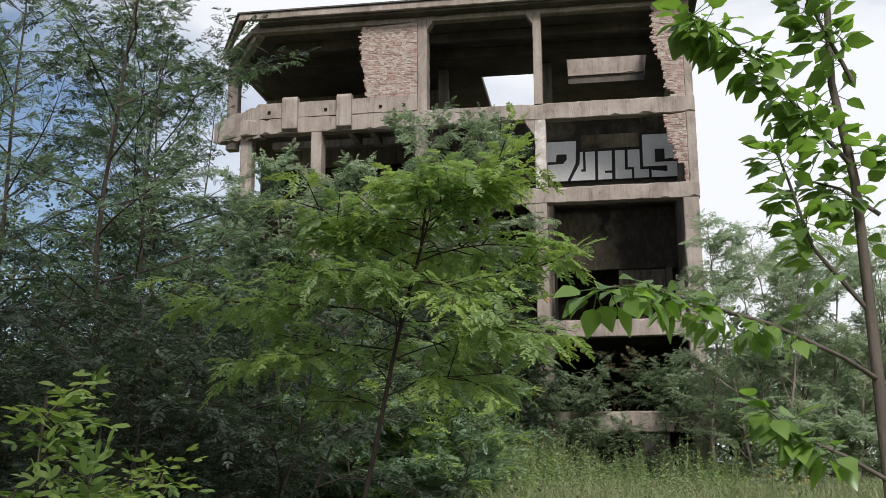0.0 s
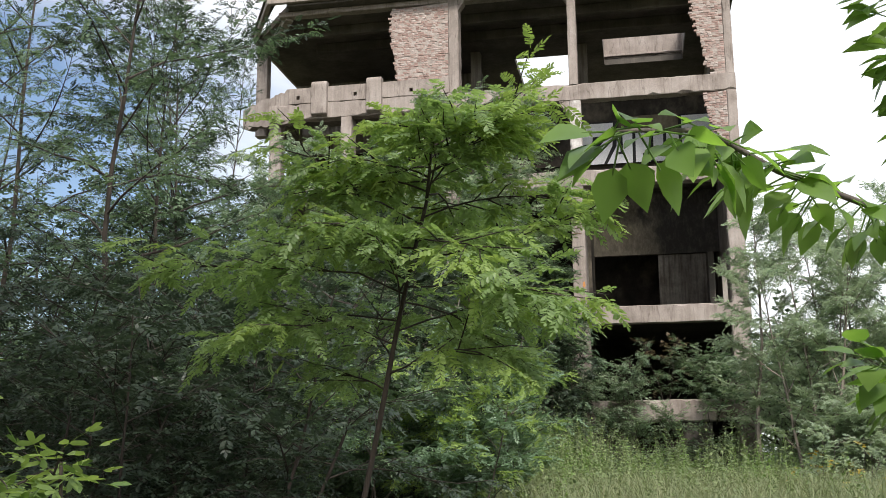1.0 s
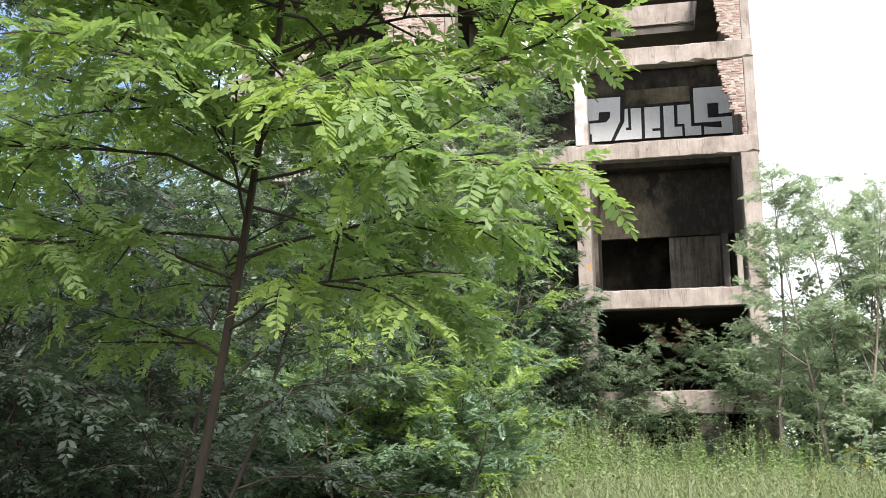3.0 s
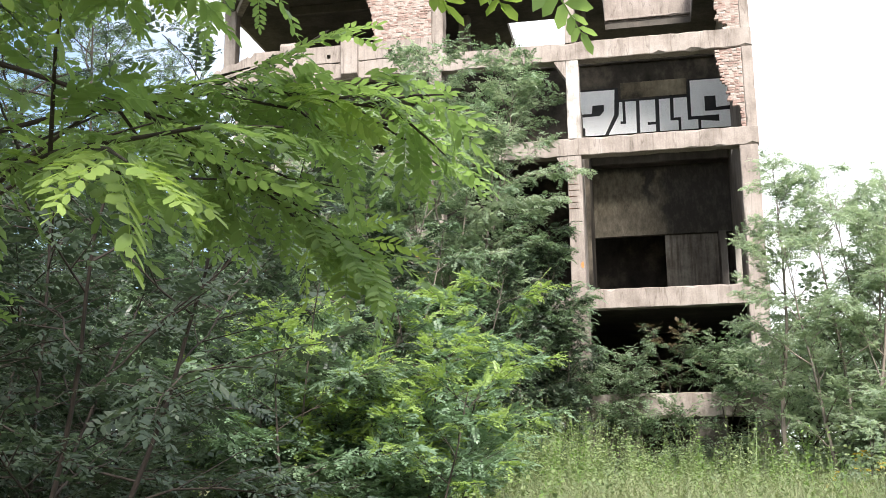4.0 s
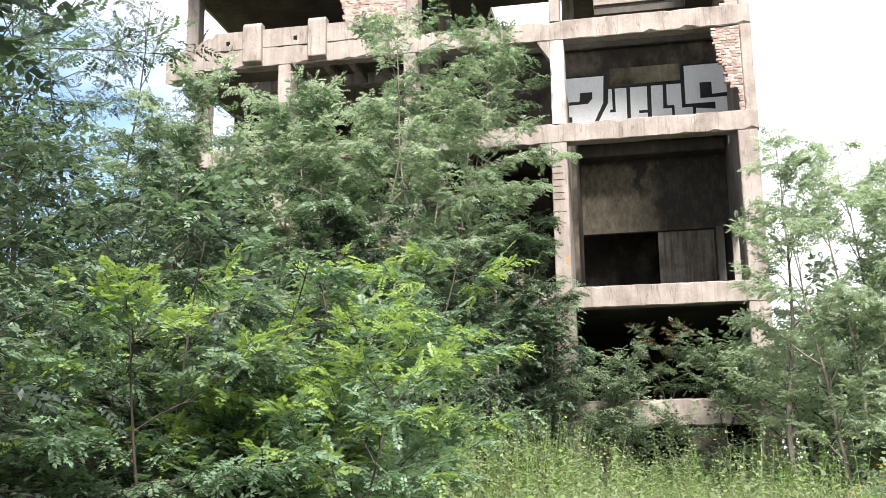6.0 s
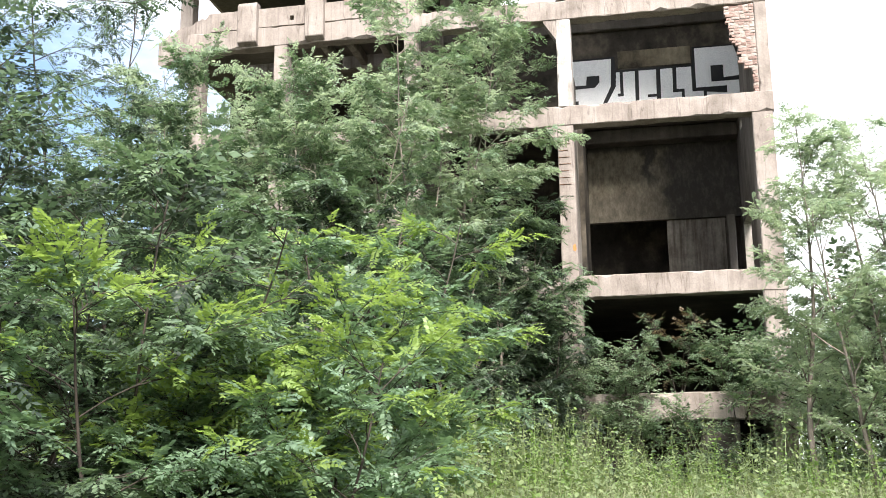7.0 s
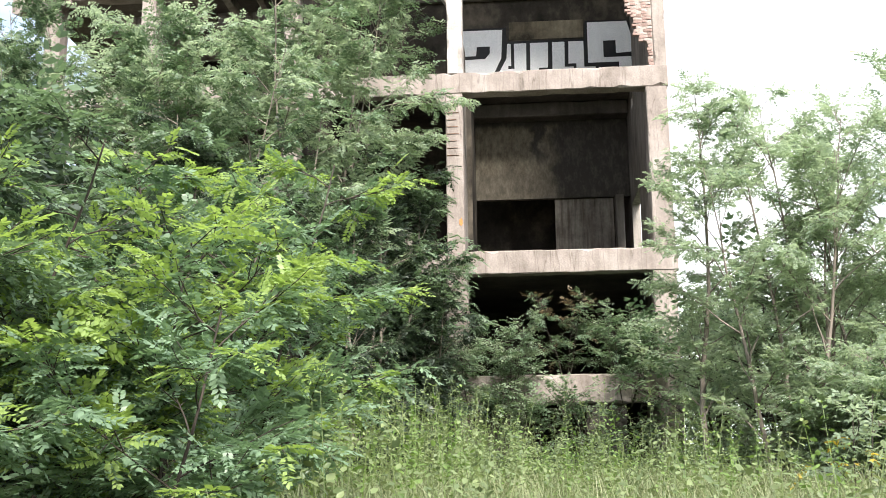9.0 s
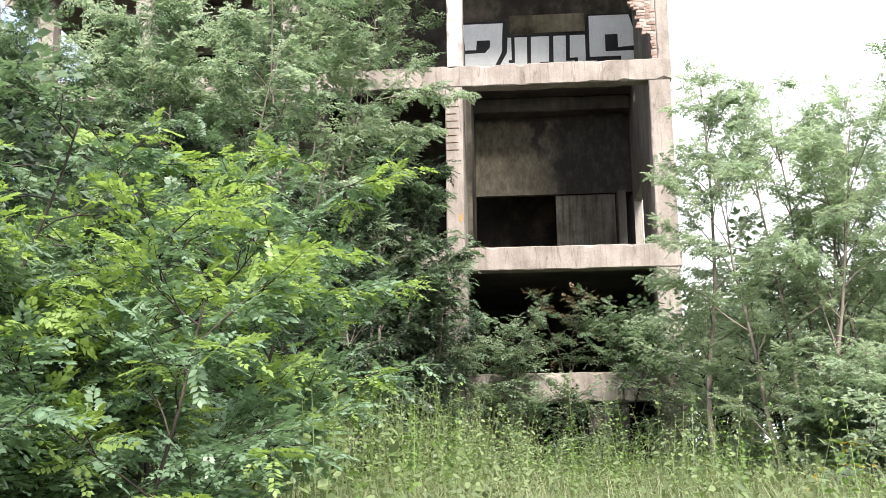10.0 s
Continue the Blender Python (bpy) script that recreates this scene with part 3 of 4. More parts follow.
slab("floor_slab", [(-12.9, FY + 0.42), (-6.2, FY + 0.42), (-6.2, 37.4), (-12.9, 37.4)], 14.2, 14.42, CONCRETE_SHADED)
slab("floor_slab", [(BX, 37.5), (-6.2, 37.5), (-6.2, 46), (BX, 46)], 14.95, 15.17, CONCRETE_SHADED, "concrete slab over the void, darkened as underside shade")
slab("floor_slab", [(-6.2, 40.52), (RX, 40.52), (RX, 46), (-6.2, 46)], 14.95, 15.17, CONCRETE_SHADED)
slab("ceiling_slab", [(-6.1, 40.5), (RX, 40.5), (RX, 46), (-6.1, 46)], 12.72, 12.9, CONCRETE_SHADED)
# ribs under the slabs of the left bays
for i, x in enumerate((-9.0, -8.2, -7.3)):
    bbar("rib", 1, FY + 0.43, 37.4, x, x + 0.22, 13.86, 14.19, CONCRETE_GREY, seed=90 + i)
bbar("rib", 0, -12.8, -6.4, 38.6, 38.95, 14.3, 14.94, CONCRETE_GREY, seed=95)
bbar("rib", 0, -12.8, -6.4, 40.4, 40.75, 14.1, 14.94, CONCRETE_GREY, seed=96)

# roof: slab with a skylight and a broken-out bay, felt edge and fascia
SK = (-0.92, 2.34, 40.5, 43.3)
ROOF = ((-12.3, 35.0, 3.95, 40.5), (-14.6, 38.0, -12.3, 46.5), (-12.3, 40.5, -4.62, 46.5), (-4.62, 40.5, -0.92, 41.85), (-1.95, 41.85, -0.92, 46.5), (-0.92, 43.3, 3.95, 46.5), (2.34, 40.5, 3.95, 43.3))
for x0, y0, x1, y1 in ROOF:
    slab("roof_slab", [(x0, y0), (x1, y0), (x1, y1), (x0, y1)], 18.16, 18.42, CONCRETE_SHADED)
slab("roof_slab", [(-12.3, 35.3), (-12.3, 38.0), (-14.55, 38.0)], 18.16, 18.42, CONCRETE_SHADED)
bbar("fascia", 0, -13.0, 4.0, 34.84, 35.0, 18.24, 18.50, seed=101, chip=0.006)
bm = bmesh.new()
prism(bm, [(-13.0, 34.84), (-12.9, 35.0), (-14.65, 38.2), (-14.8, 38.15)], 18.24, 18.5)
B(part("fascia", bm, CONCRETE))
bm = bmesh.new()
prism(bm, [(-12.5, 35.5), (-12.3, 35.75), (-14.1, 38.5), (-14.3, 38.4)], 17.88, 18.2)
B(part("beam", bm, CONCRETE_GREY))
bbar("fascia", 1, 38.2, 46, -14.8, -14.65, 18.24, 18.5, seed=103)
bm = bmesh.new()
prism(bm, [(-13.06, 34.78), (4.08, 34.78), (4.08, 35.3), (-12.8, 35.3), (-14.7, 38.3), (-14.9, 38.2)], 18.505, 18.56)
B(part("roof_felt", bm, ROOFFELT, None, "dark roofing felt along the roof edge"))
# roof joists
for i, y in enumerate((37.0, 38.6)):
    bbar("rib", 0, -12.3, 3.3, y, y + 0.26, 17.78, 18.155, CONCRETE_SHADED, seed=110 + i)
# skylight kerb
for nm, (x0, x1, y0, y1) in enumerate(((SK[0] - 0.16, SK[0] - 0.004, SK[2], SK[3]), (SK[1] + 0.004, SK[1] + 0.16, SK[2], SK[3]), (SK[0] - 0.16, SK[1] + 0.16, SK[3] + 0.004, SK[3] + 0.18))):
    bm = bmesh.new()
    prism(bm, [(x0, y0), (x1, y0), (x1, y1), (x0, y1)], 18.43, 19.7)
    B(part("skylight_kerb", bm, CONCRETE, None, "pale concrete upstand of the roof light"))
bbar("skylight_ledge", 0, SK[0], SK[1], SK[3] - 0.10, SK[3] + 0.002, 18.48, 18.58, CONCRETE, seed=120)


# walls inside
def wall(name, poly, y0, y1, mat, label=""):
    bm = bmesh.new()
    slab_xz(bm, poly, y0, y1)
    return B(part(name, bm, mat, None, label))


def rect(x0, z0, x1, z1):
    return [(x0, z0), (x1, z0), (x1, z1), (x0, z1)]


wall("inner_wall", rect(-14.6, 15.17, -6.2, 18.15), 43.0, 43.25, CONCRETE_GREY, "bare rear wall of the top floor")
wall("inner_wall", rect(-6.1, 12.9, 3.3, 16.1), 40.3, 40.5, SOOT_SHADE, "dark blotched wall with white block graffiti")
wall("wall_panel", rect(-0.42, 14.2, 1.86, 14.78), 40.27, 40.29, BEIGE, "brown stained panel above the graffiti")
bbar("rib", 0, -6.1, 3.3, 40.1, 40.29, 15.5, 15.8, CONCRETE_SHADED, seed=97)
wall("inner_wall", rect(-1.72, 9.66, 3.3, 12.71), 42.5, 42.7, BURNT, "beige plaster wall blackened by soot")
bbar("rib", 0, -1.7, 3.28, 41.9, 42.49, 12.25, 12.7, CONCRETE_SHADED, seed=98)
wall("inner_wall", rect(0.9, 6.5, 2.76, 9.64), 42.6, 42.8, STREAKED, "pale concrete lower wall with dark run-off stains")
wall("inner_wall", rect(-6.1, 6.5, 3.3, 12.71), 45.0, 45.2, SOOT_SHADE, "back wall of the recess, blackened as shade")
wall("inner_wall", rect(-14.6, 3.43, 3.3, 6.27), 44.6, 44.8, SOOT_SHADE, "dark rear wall")
wall("inner_wall", rect(-14.6, 6.51, -6.1, 11.0), 43.0, 43.2, SOOT_SHADE, "dark rear wall")
wall("inner_wall", rect(-14.6, 11.26, -6.1, 14.94), 42.5, 42.7, SOOT_SHADE, "dark rear wall")
wall("inner_wall", rect(-14.6, -0.3, 3.3, 3.14), 41.6, 40.8, SOOT_SHADE, "dark cellar wall")
# partition behind the second column, its stepped reveals darkened as shade
for i, (y0, y1, x1, mat) in enumerate(((36.1, 37.6, -1.66, CONCRETE_GREY), (37.6, 39.6, -1.78, SOOT_SHADE), (39.6, 42.4, -1.62, SOOT_SHADE))):
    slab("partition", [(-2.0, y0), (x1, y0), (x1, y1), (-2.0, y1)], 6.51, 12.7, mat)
slab("partition", [(-6.3, 36.1), (-6.1, 36.1), (-6.1, 45), (-6.3, 45)], 6.51, 14.94, SOOT_SHADE)
slab("partition", [(-2.0, 38.0), (-1.8, 38.0), (-1.8, 44.6), (-2.0, 44.6)], 3.43, 6.27, SOOT_SHADE)
# right-hand gable wall with openings that let daylight in
GABLE = ((FY + 0.63, 40.0, -0.3, 18.15), (40.0, 42.2, -0.3, 3.4), (40.0, 42.2, 5.2, 6.6), (40.0, 42.2, 9.3, 12.08), (40.0, 40.55, 12.08, 12.42), (41.05, 42.2, 12.08, 12.42),
         (40.0, 42.2, 12.42, 14.9), (40.0, 42.2, 16.9, 18.15), (42.2, 46.0, -0.3, 18.15))
for y0, y1, z0, z1 in GABLE:
    slab("gable_wall", [(3.31, y0), (3.56, y0), (3.56, y1), (3.31, y1)], z0, z1, CONCRETE_GREY)
bbar("wall_pier", 2, 6.51, 9.5, 2.75, 3.0, 41.6, 42.2, CONCRETE_SHADED, seed=130)
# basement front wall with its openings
# darkened concrete stands in for the shade below the beam
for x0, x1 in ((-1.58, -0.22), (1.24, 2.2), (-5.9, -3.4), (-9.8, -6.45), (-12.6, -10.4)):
    bbar("base_wall", 0, x0, x1, FY + 0.12, FY + 0.4, -0.3, 2.77, CONCRETE_SHADED, seed=int(140 + x0))

# infill wall of the second storey, left bays, with bright spray paint
wall("infill_wall", [(-9.86, 6.59), (-5.96 - 0.45, 6.59), (-6.41, 8.75), (-7.0, 8.95), (-7.9, 8.7), (-9.0, 9.0), (-9.86, 8.8)], FY + 0.2, FY + 0.4, CONCRETE, "low concrete infill wall with worn spray paint")


def paint(name, poly, y, mat, label, parent_y=None):
    bm = bmesh.new()
    slab_xz(bm, poly, y - 0.006, y - 0.002)
    return B(part(name, bm, mat, None, label))


def blot(cx, cz, rx, rz, seed, n=14):
    rng = random.Random(seed)
    return [(cx + rx * rng.uniform(0.65, 1.1) * math.cos(2 * math.pi * k / n), cz + rz * rng.uniform(0.65, 1.1) * math.sin(2 * math.pi * k / n)) for k in range(n)]


for i, (cx, cz, rx, rz, m) in enumerate(((-7.35, 7.3, 0.55, 0.4, PINK), (-6.75, 7.75, 0.22, 0.16, RED), (-6.62, 7.45, 0.2, 0.22, ORANGE), (-7.05, 7.95, 0.3, 0.14, YELLOW), (-7.9, 6.9, 0.3, 0.16, RED))):
    paint("spray_paint", blot(cx, cz, rx, rz, i), FY + 0.2 - 0.003 * i, m, "bright spray-painted patch")
paint("spray_paint", blot(-3.65, 7.0, 0.22, 0.2, 11), FY + 0.2, BLUE, "blue spray-painted patch")
wall("low_wall", rect(-4.2, 6.59, -3.0, 7.25), FY + 0.2, FY + 0.38, CONCRETE_GREY, "low grey wall remnant")
paint("spray_paint", blot(-1.72, 7.35, 0.05, 0.12, 3), FY - 0.004, ORANGE, "orange paint mark on the column")

# big white graffiti with black strokes on the upper wall
GYF = 40.3


def shape(poly, mat, d, label=""):
    bm = bmesh.new()
    slab_xz(bm, poly, GYF - d, GYF - d + 0.003)
    return B(part("graffiti", bm, mat, None, label))


shape([(-2.0, 12.9), (3.5, 12.9), (3.5, 14.1), (3.24, 14.72), (1.92, 14.74), (1.9, 14.14), (-0.5, 14.16), (-0.52, 14.63), (-1.98, 14.63)], BLACK, 0.006, "black outlines of block graffiti")
W = 0.012
shape([(-2.0, 13.72), (-1.46, 13.72), (-1.43, 14.02), (-1.03, 14.02), (-1.03, 13.80), (-1.18, 13.62), (-2.0, 13.60)], BLACK, 0.016)
shape([(-1.98, 12.9), (-1.72, 12.9), (-1.72, 13.2), (-1.98, 13.2)], BLACK, 0.016)
shape([(-2.0, 12.9), (-1.03, 12.9), (-0.68, 13.62), (-0.63, 14.56), (-2.0, 14.56)], WHITE, W, "white painted block letter shape")
shape([(-0.9, 12.9), (-0.52, 13.6), (-0.49, 14.08), (-0.38, 14.08), (-0.38, 13.36), (-0.47, 13.36), (-0.47, 13.26), (-0.28, 13.26), (-0.28, 14.08), (0.1, 14.08), (0.08, 12.9)], WHITE, W, "white painted block letter shape")
shape([(0.2, 12.9), (0.22, 14.08), (0.77, 14.08), (0.75, 13.26), (0.47, 13.26), (0.47, 13.16), (0.75, 13.16), (0.75, 12.9)], WHITE, W, "white painted block letter shape")
shape([(0.88, 12.9), (0.9, 14.08), (1.28, 14.08), (1.26, 13.26), (1.53, 13.26), (1.53, 12.9)], WHITE, W, "white painted block letter shape")
shape([(1.62, 12.9), (1.62, 13.36), (1.38, 13.36), (1.4, 14.08), (1.86, 14.08), (1.86, 13.24), (2.2, 13.24), (2.2, 12.9)], WHITE, W, "white painted block letter shape")
shape([(1.98, 13.36), (2.92, 13.36), (2.92, 13.12), (2.3, 13.2), (2.3, 12.9), (3.3, 12.9), (3.3, 13.52), (2.46, 13.52), (2.46, 14.06), (2.84, 14.06), (2.84, 13.64), (3.46, 13.68), (3.2, 14.68), (1.99, 14.68)], WHITE, W, "white painted block letter shape")

# bent reinforcement bars on the second column's face
for k in range(8):
    bm = bmesh.new()
    bar(bm, 0, -2.06, -1.74 - 0.03 * (k % 3), FY - 0.018, FY - 0.004, 9.1 + 0.19 * k, 9.115 + 0.19 * k, step=0.1, chip=0.004, edge=0.004, seed=k)
    B(part("reinforcement_bar", bm, RUST, None, "rusty exposed reinforcement bar"))



# ---- vegetation ----
def corridor(at):
    """Keeps leaves out of the trodden way: tells which leaf places (about the tree's foot) may stay."""
    def keep(P):
        w = P + np.array(at)
        return ~((np.abs(w[:, 0] + 0.03 * w[:, 1] - 0.08) < 0.36) & (w[:, 2] < 2.3) & (w[:, 1] < 12.2))
    return keep


# the young locust close to the way
at = (-1.85, 6.7, 0)


def sunny_side(az, q):
    """Longer limbs towards the open way, shorter towards the walker's side and high up on the shaded side."""
    right = math.cos(az)
    front = max(0.0, -math.sin(az))
    high = max(0.0, q - 0.4) / 0.6
    side = 1.0 + 0.3 * max(0.0, right) * (1 - high) - 0.95 * max(0.0, -right) * high + 0.35 * max(0.0, -right) * (q < 0.45)
    return max(0.22, side * (1 - 0.25 * high)) * (1 - 0.45 * front * (abs(right) < 0.6))


plant_tree("young_locust_tree", grow(11, 3.35, 1.02, 1.1, limbs=34, twigs=8, leaves=9, leaf=0.18, template=LEAF_RICH, mats=(LEAF_SUN, LEAF_YOUNG), young=0.45, foot=0.021, bark=BARK_YOUNG,
           lift=0.34, widest=0.3, twig_len=0.34, inner=0.3, hang=0.16, clear=corridor(at), reach=sunny_side,
           stem_line=((0, 0, -0.05), (0.2, -0.08, 0.8), (0.43, -0.2, 1.75), (0.55, -0.27, 2.28), (0.66, -0.42, 2.6), (0.79, -0.6, 2.92), (0.82, -0.65, 3.1), (0.85, -0.7, 3.3))),
           at, "young locust tree with bright green feathery leaves on a dark stem", "tree")

# tall open locusts to the left
LEFT = ((-7.3, 14.6, 10.2, 3.0, 21), (-9.5, 15.4, 11.4, 3.2, 22), (-12.6, 18.6, 11.5, 3.2, 23), (-9.9, 22.5, 12.5, 2.8, 24), (-13.0, 28.6, 15.0, 3.0, 25))
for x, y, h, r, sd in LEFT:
    plant_tree("locust_tree", grow(sd, h, r, 2.4, stems=2, limbs=23, twigs=10, leaves=10, leaf=0.195, template=LEAF_PLAIN, mats=(LEAF, LEAF_SHADED), young=0.7, foot=0.085, lift=0.8, widest=0.5, twig_len=0.7, spread=0.16),
               (x, y, 0), "tall slender locust tree with open crown, partly darkened as shade", "tree", "tall locusts")
# trees added outside the view to keep light off the left undergrowth
DENSE = grow(26, 10.5, 3.3, 4.8, stems=2, limbs=22, twigs=8, leaves=6, leaf=0.42, template=LEAF_VAST, mats=(LEAF_SHADED, LEAF), young=0.2, foot=0.10, lift=0.6, widest=0.5, twig_len=0.8, spread=0.12)
for k, (x, y) in enumerate(((-3.9, 0.8), (-6.9, 3.9), (-3.0, -3.0), (-9.6, 6.6), (-7.0, -0.6), (-10.4, 2.2), (-5.4, 2.2), (-7.4, 6.2), (-13.4, 7.4))):
    plant_tree("locust_tree", DENSE, (x, y, 0), "full-crowned locust tree added out of view to shade the left side", "tree", "wood beside the way", turn=k * 1.9)

# suckers and thicket: prototypes, then copies
PROTO = []
for k, (h, r, n, yg) in enumerate(((3.7, 1.25, 28, 0.3), (3.1, 1.2, 26, 0.36), (2.6, 1.1, 22, 0.34), (4.2, 1.4, 30, 0.28))):
    PROTO.append(grow(40 + k, h, r, 0.35, stems=2, limbs=n // 2, twigs=11, leaves=9, leaf=0.19, template=LEAF_MID, mats=(LEAF_FRESH, LEAF_YOUNG), young=yg, foot=0.028, lift=0.6, widest=0.35, twig_len=0.38, spread=0.3, inner=0.3, hang=0.03))
# left-hand saplings: shade put into the leaf colour
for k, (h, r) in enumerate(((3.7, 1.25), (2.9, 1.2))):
    PROTO.append(grow(50 + k, h, r, 0.35, stems=2, limbs=12, twigs=10, leaves=9, leaf=0.19, template=LEAF_MID, mats=(LEAF_SHADED, LEAF), young=0.72, foot=0.028, lift=0.55, widest=0.35, twig_len=0.4, spread=0.3, inner=0.3, hang=0.2))
THICKET = [(-2.7, 16.1, 1), (-3.9, 15.4, 4), (-2.6, 17.7, 3), (-4.0, 17.4, 1), (-5.2, 15.9, 4), (-5.4, 17.8, 0), (-6.7, 15.6, 4), (-6.9, 17.6, 4), (-4.7, 14.6, 5), (-3.2, 19.2, 0), (-4.9, 19.5, 3), (-3.4, 15.0, 2), (-2.5, 15.3, 2), (-6.0, 14.5, 5), (-8.4, 16.3, 4), (-5.8, 13.4, 5)]
for k, (x, y, p) in enumerate(THICKET):
    plant_tree("locust_sapling", PROTO[p], (x, y, 0), "bushy locust sapling with leaves darkened as shade" if p > 3 else "bushy locust sapling with fresh yellow-green shoot tips", "shrub", "locust thicket", turn=k * 1.7, scale=0.92 + 0.05 * (k % 4))

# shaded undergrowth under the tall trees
DARKP = [grow(60 + k, h, r, 0.3, stems=3, limbs=11, twigs=8, leaves=7, leaf=0.195, template=LEAF_PLAIN, mats=(LEAF_SHADED, LEAF_SHADED), young=0.2, foot=0.03, bark=BARK_YOUNG, lift=0.5, widest=0.4, twig_len=0.55, spread=0.35) for k, (h, r) in enumerate(((3.9, 1.6), (3.2, 1.5), (5.0, 1.8)))]
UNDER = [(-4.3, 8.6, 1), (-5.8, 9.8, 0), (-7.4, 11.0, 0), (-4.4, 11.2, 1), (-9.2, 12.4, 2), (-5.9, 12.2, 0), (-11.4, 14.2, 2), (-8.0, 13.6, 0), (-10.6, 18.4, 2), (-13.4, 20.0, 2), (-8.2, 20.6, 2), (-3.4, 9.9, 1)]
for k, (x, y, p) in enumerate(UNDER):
    plant_tree("locust_shrub", DARKP[p], (x, y, 0), "dense locust shrub with shade put into its leaf colour", "shrub", "undergrowth", turn=k * 2.1, scale=0.9 + 0.06 * (k % 4))

# trees standing against the ruin
MIDP = [grow(80 + k, h, r, b, stems=s, limbs=15, twigs=10, leaves=9, leaf=0.27, template=LEAF_FAR, mats=m, young=0.4, foot=0.08, bark=BARK_PALE, lift=0.9, widest=0.5, twig_len=0.5, spread=sp, inner=0.3, hang=0.2)
        for k, (h, r, b, s, m, sp) in enumerate(((12.0, 2.1, 4.6, 4, (LEAF_PALE, LEAF), 0.085), (9.9, 2.3, 2.2, 3, (LEAF, LEAF_PALE), 0.11), (7.0, 1.45, 0.8, 3, (LEAF_SHADED, LEAF), 0.12)))]
MID = [(-3.0, 32.7, 2, 1.12, 0.8), (-2.55, 33.3, 2, 0.9, 3.1), (-4.25, 30.6, 0, 1.03, 0.3), (-6.9, 29.4, 1, 1.0, 1.0), (-7.9, 30.9, 1, 1.06, 2.7), (-10.4, 27.2, 1, 0.9, 3.9), (-9.2, 28.6, 1, 1.02, 2.0), (-3.85, 31.8, 2, 1.12, 0.0), (-5.4, 31.6, 0, 0.93, 2.4), (-3.6, 29.2, 2, 0.95, 1.4), (-11.2, 30.2, 1, 0.95, 3.0), (-5.6, 26.4, 2, 1.0, 4.4), (-8.4, 25.0, 2, 1.05, 5.2)]
for k, (x, y, p, s, tn) in enumerate(MID):
    plant_tree("locust_tree", MIDP[p], (x, y, 0), ("locust tree growing in front of the concrete frame", "many-stemmed locust tree before the ruin", "low locust bush beside the ruin, leaves darkened as shade")[p], "tree", "locusts before the ruin", turn=tn, scale=s)

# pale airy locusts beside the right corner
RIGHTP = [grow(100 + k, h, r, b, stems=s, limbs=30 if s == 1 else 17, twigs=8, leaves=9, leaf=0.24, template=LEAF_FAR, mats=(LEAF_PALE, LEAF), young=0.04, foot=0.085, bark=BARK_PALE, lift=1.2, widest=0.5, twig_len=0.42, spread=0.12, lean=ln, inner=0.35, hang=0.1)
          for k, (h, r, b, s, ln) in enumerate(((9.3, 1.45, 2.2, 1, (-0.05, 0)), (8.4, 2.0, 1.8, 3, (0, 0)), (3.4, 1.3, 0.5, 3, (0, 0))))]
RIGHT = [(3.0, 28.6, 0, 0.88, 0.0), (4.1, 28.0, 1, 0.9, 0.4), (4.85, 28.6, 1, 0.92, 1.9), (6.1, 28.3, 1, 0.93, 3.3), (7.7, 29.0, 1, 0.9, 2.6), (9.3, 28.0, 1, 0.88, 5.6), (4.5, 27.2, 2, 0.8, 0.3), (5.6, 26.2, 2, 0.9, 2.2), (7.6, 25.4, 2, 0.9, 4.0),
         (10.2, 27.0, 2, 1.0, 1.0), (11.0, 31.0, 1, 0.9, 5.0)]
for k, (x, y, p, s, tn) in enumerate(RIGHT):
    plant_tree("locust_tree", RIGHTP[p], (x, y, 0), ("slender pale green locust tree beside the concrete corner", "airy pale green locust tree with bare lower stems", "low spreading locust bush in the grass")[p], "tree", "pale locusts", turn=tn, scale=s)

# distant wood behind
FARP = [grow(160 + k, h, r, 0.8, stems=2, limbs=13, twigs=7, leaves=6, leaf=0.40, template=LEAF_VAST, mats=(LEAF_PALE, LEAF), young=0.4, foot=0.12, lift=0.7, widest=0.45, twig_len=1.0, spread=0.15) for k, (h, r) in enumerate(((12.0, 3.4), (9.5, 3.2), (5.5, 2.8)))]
FAR = [(-10.2, 21.5, 1), (-13.6, 23.5, 1), (-12.6, 27.0, 1), (-15.5, 30, 1), (-17.5, 24, 0), (-9, 23.4, 2), (-11.8, 25, 2), (-14.2, 21, 2), (-7.2, 22.6, 2), (-16.4, 27, 2), (-18.6, 31, 2), (-13, 31, 2), (4.6, 34.5, 2), (4.7, 38.0, 2), (5.6, 41, 2), (8.2, 40, 2), (12.2, 40, 2), (15.4, 36, 2), (10.4, 34, 2), (7, 32.6, 2), (14, 46, 1), (8, 52, 2), (11, 42, 2), (16, 38, 2), (-20, 36, 1), (-19, 27, 2), (-22, 22, 1), (-17, 19, 2), (6.6, 36, 2), (9, 37, 2), (13, 33, 2), (5.3, 31.2, 2), (4.5, 44, 2), (6.2, 47, 2), (9.6, 45, 2)]
# left-hand copies of the far crowns, leaf colour darkened as shade
FAR_SHADED = []
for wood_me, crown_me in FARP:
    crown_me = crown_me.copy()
    crown_me.materials[0], crown_me.materials[1] = LEAF_SHADED, LEAF
    FAR_SHADED.append((wood_me, crown_me))
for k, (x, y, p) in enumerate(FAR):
    plant_tree("distant_tree", FAR_SHADED[p] if x < 0 else FARP[p], (x, y, 0), "leafy tree in the wood behind the ruin", "tree", "wood behind", turn=k * 1.3, scale=0.85 + 0.07 * (k % 3))


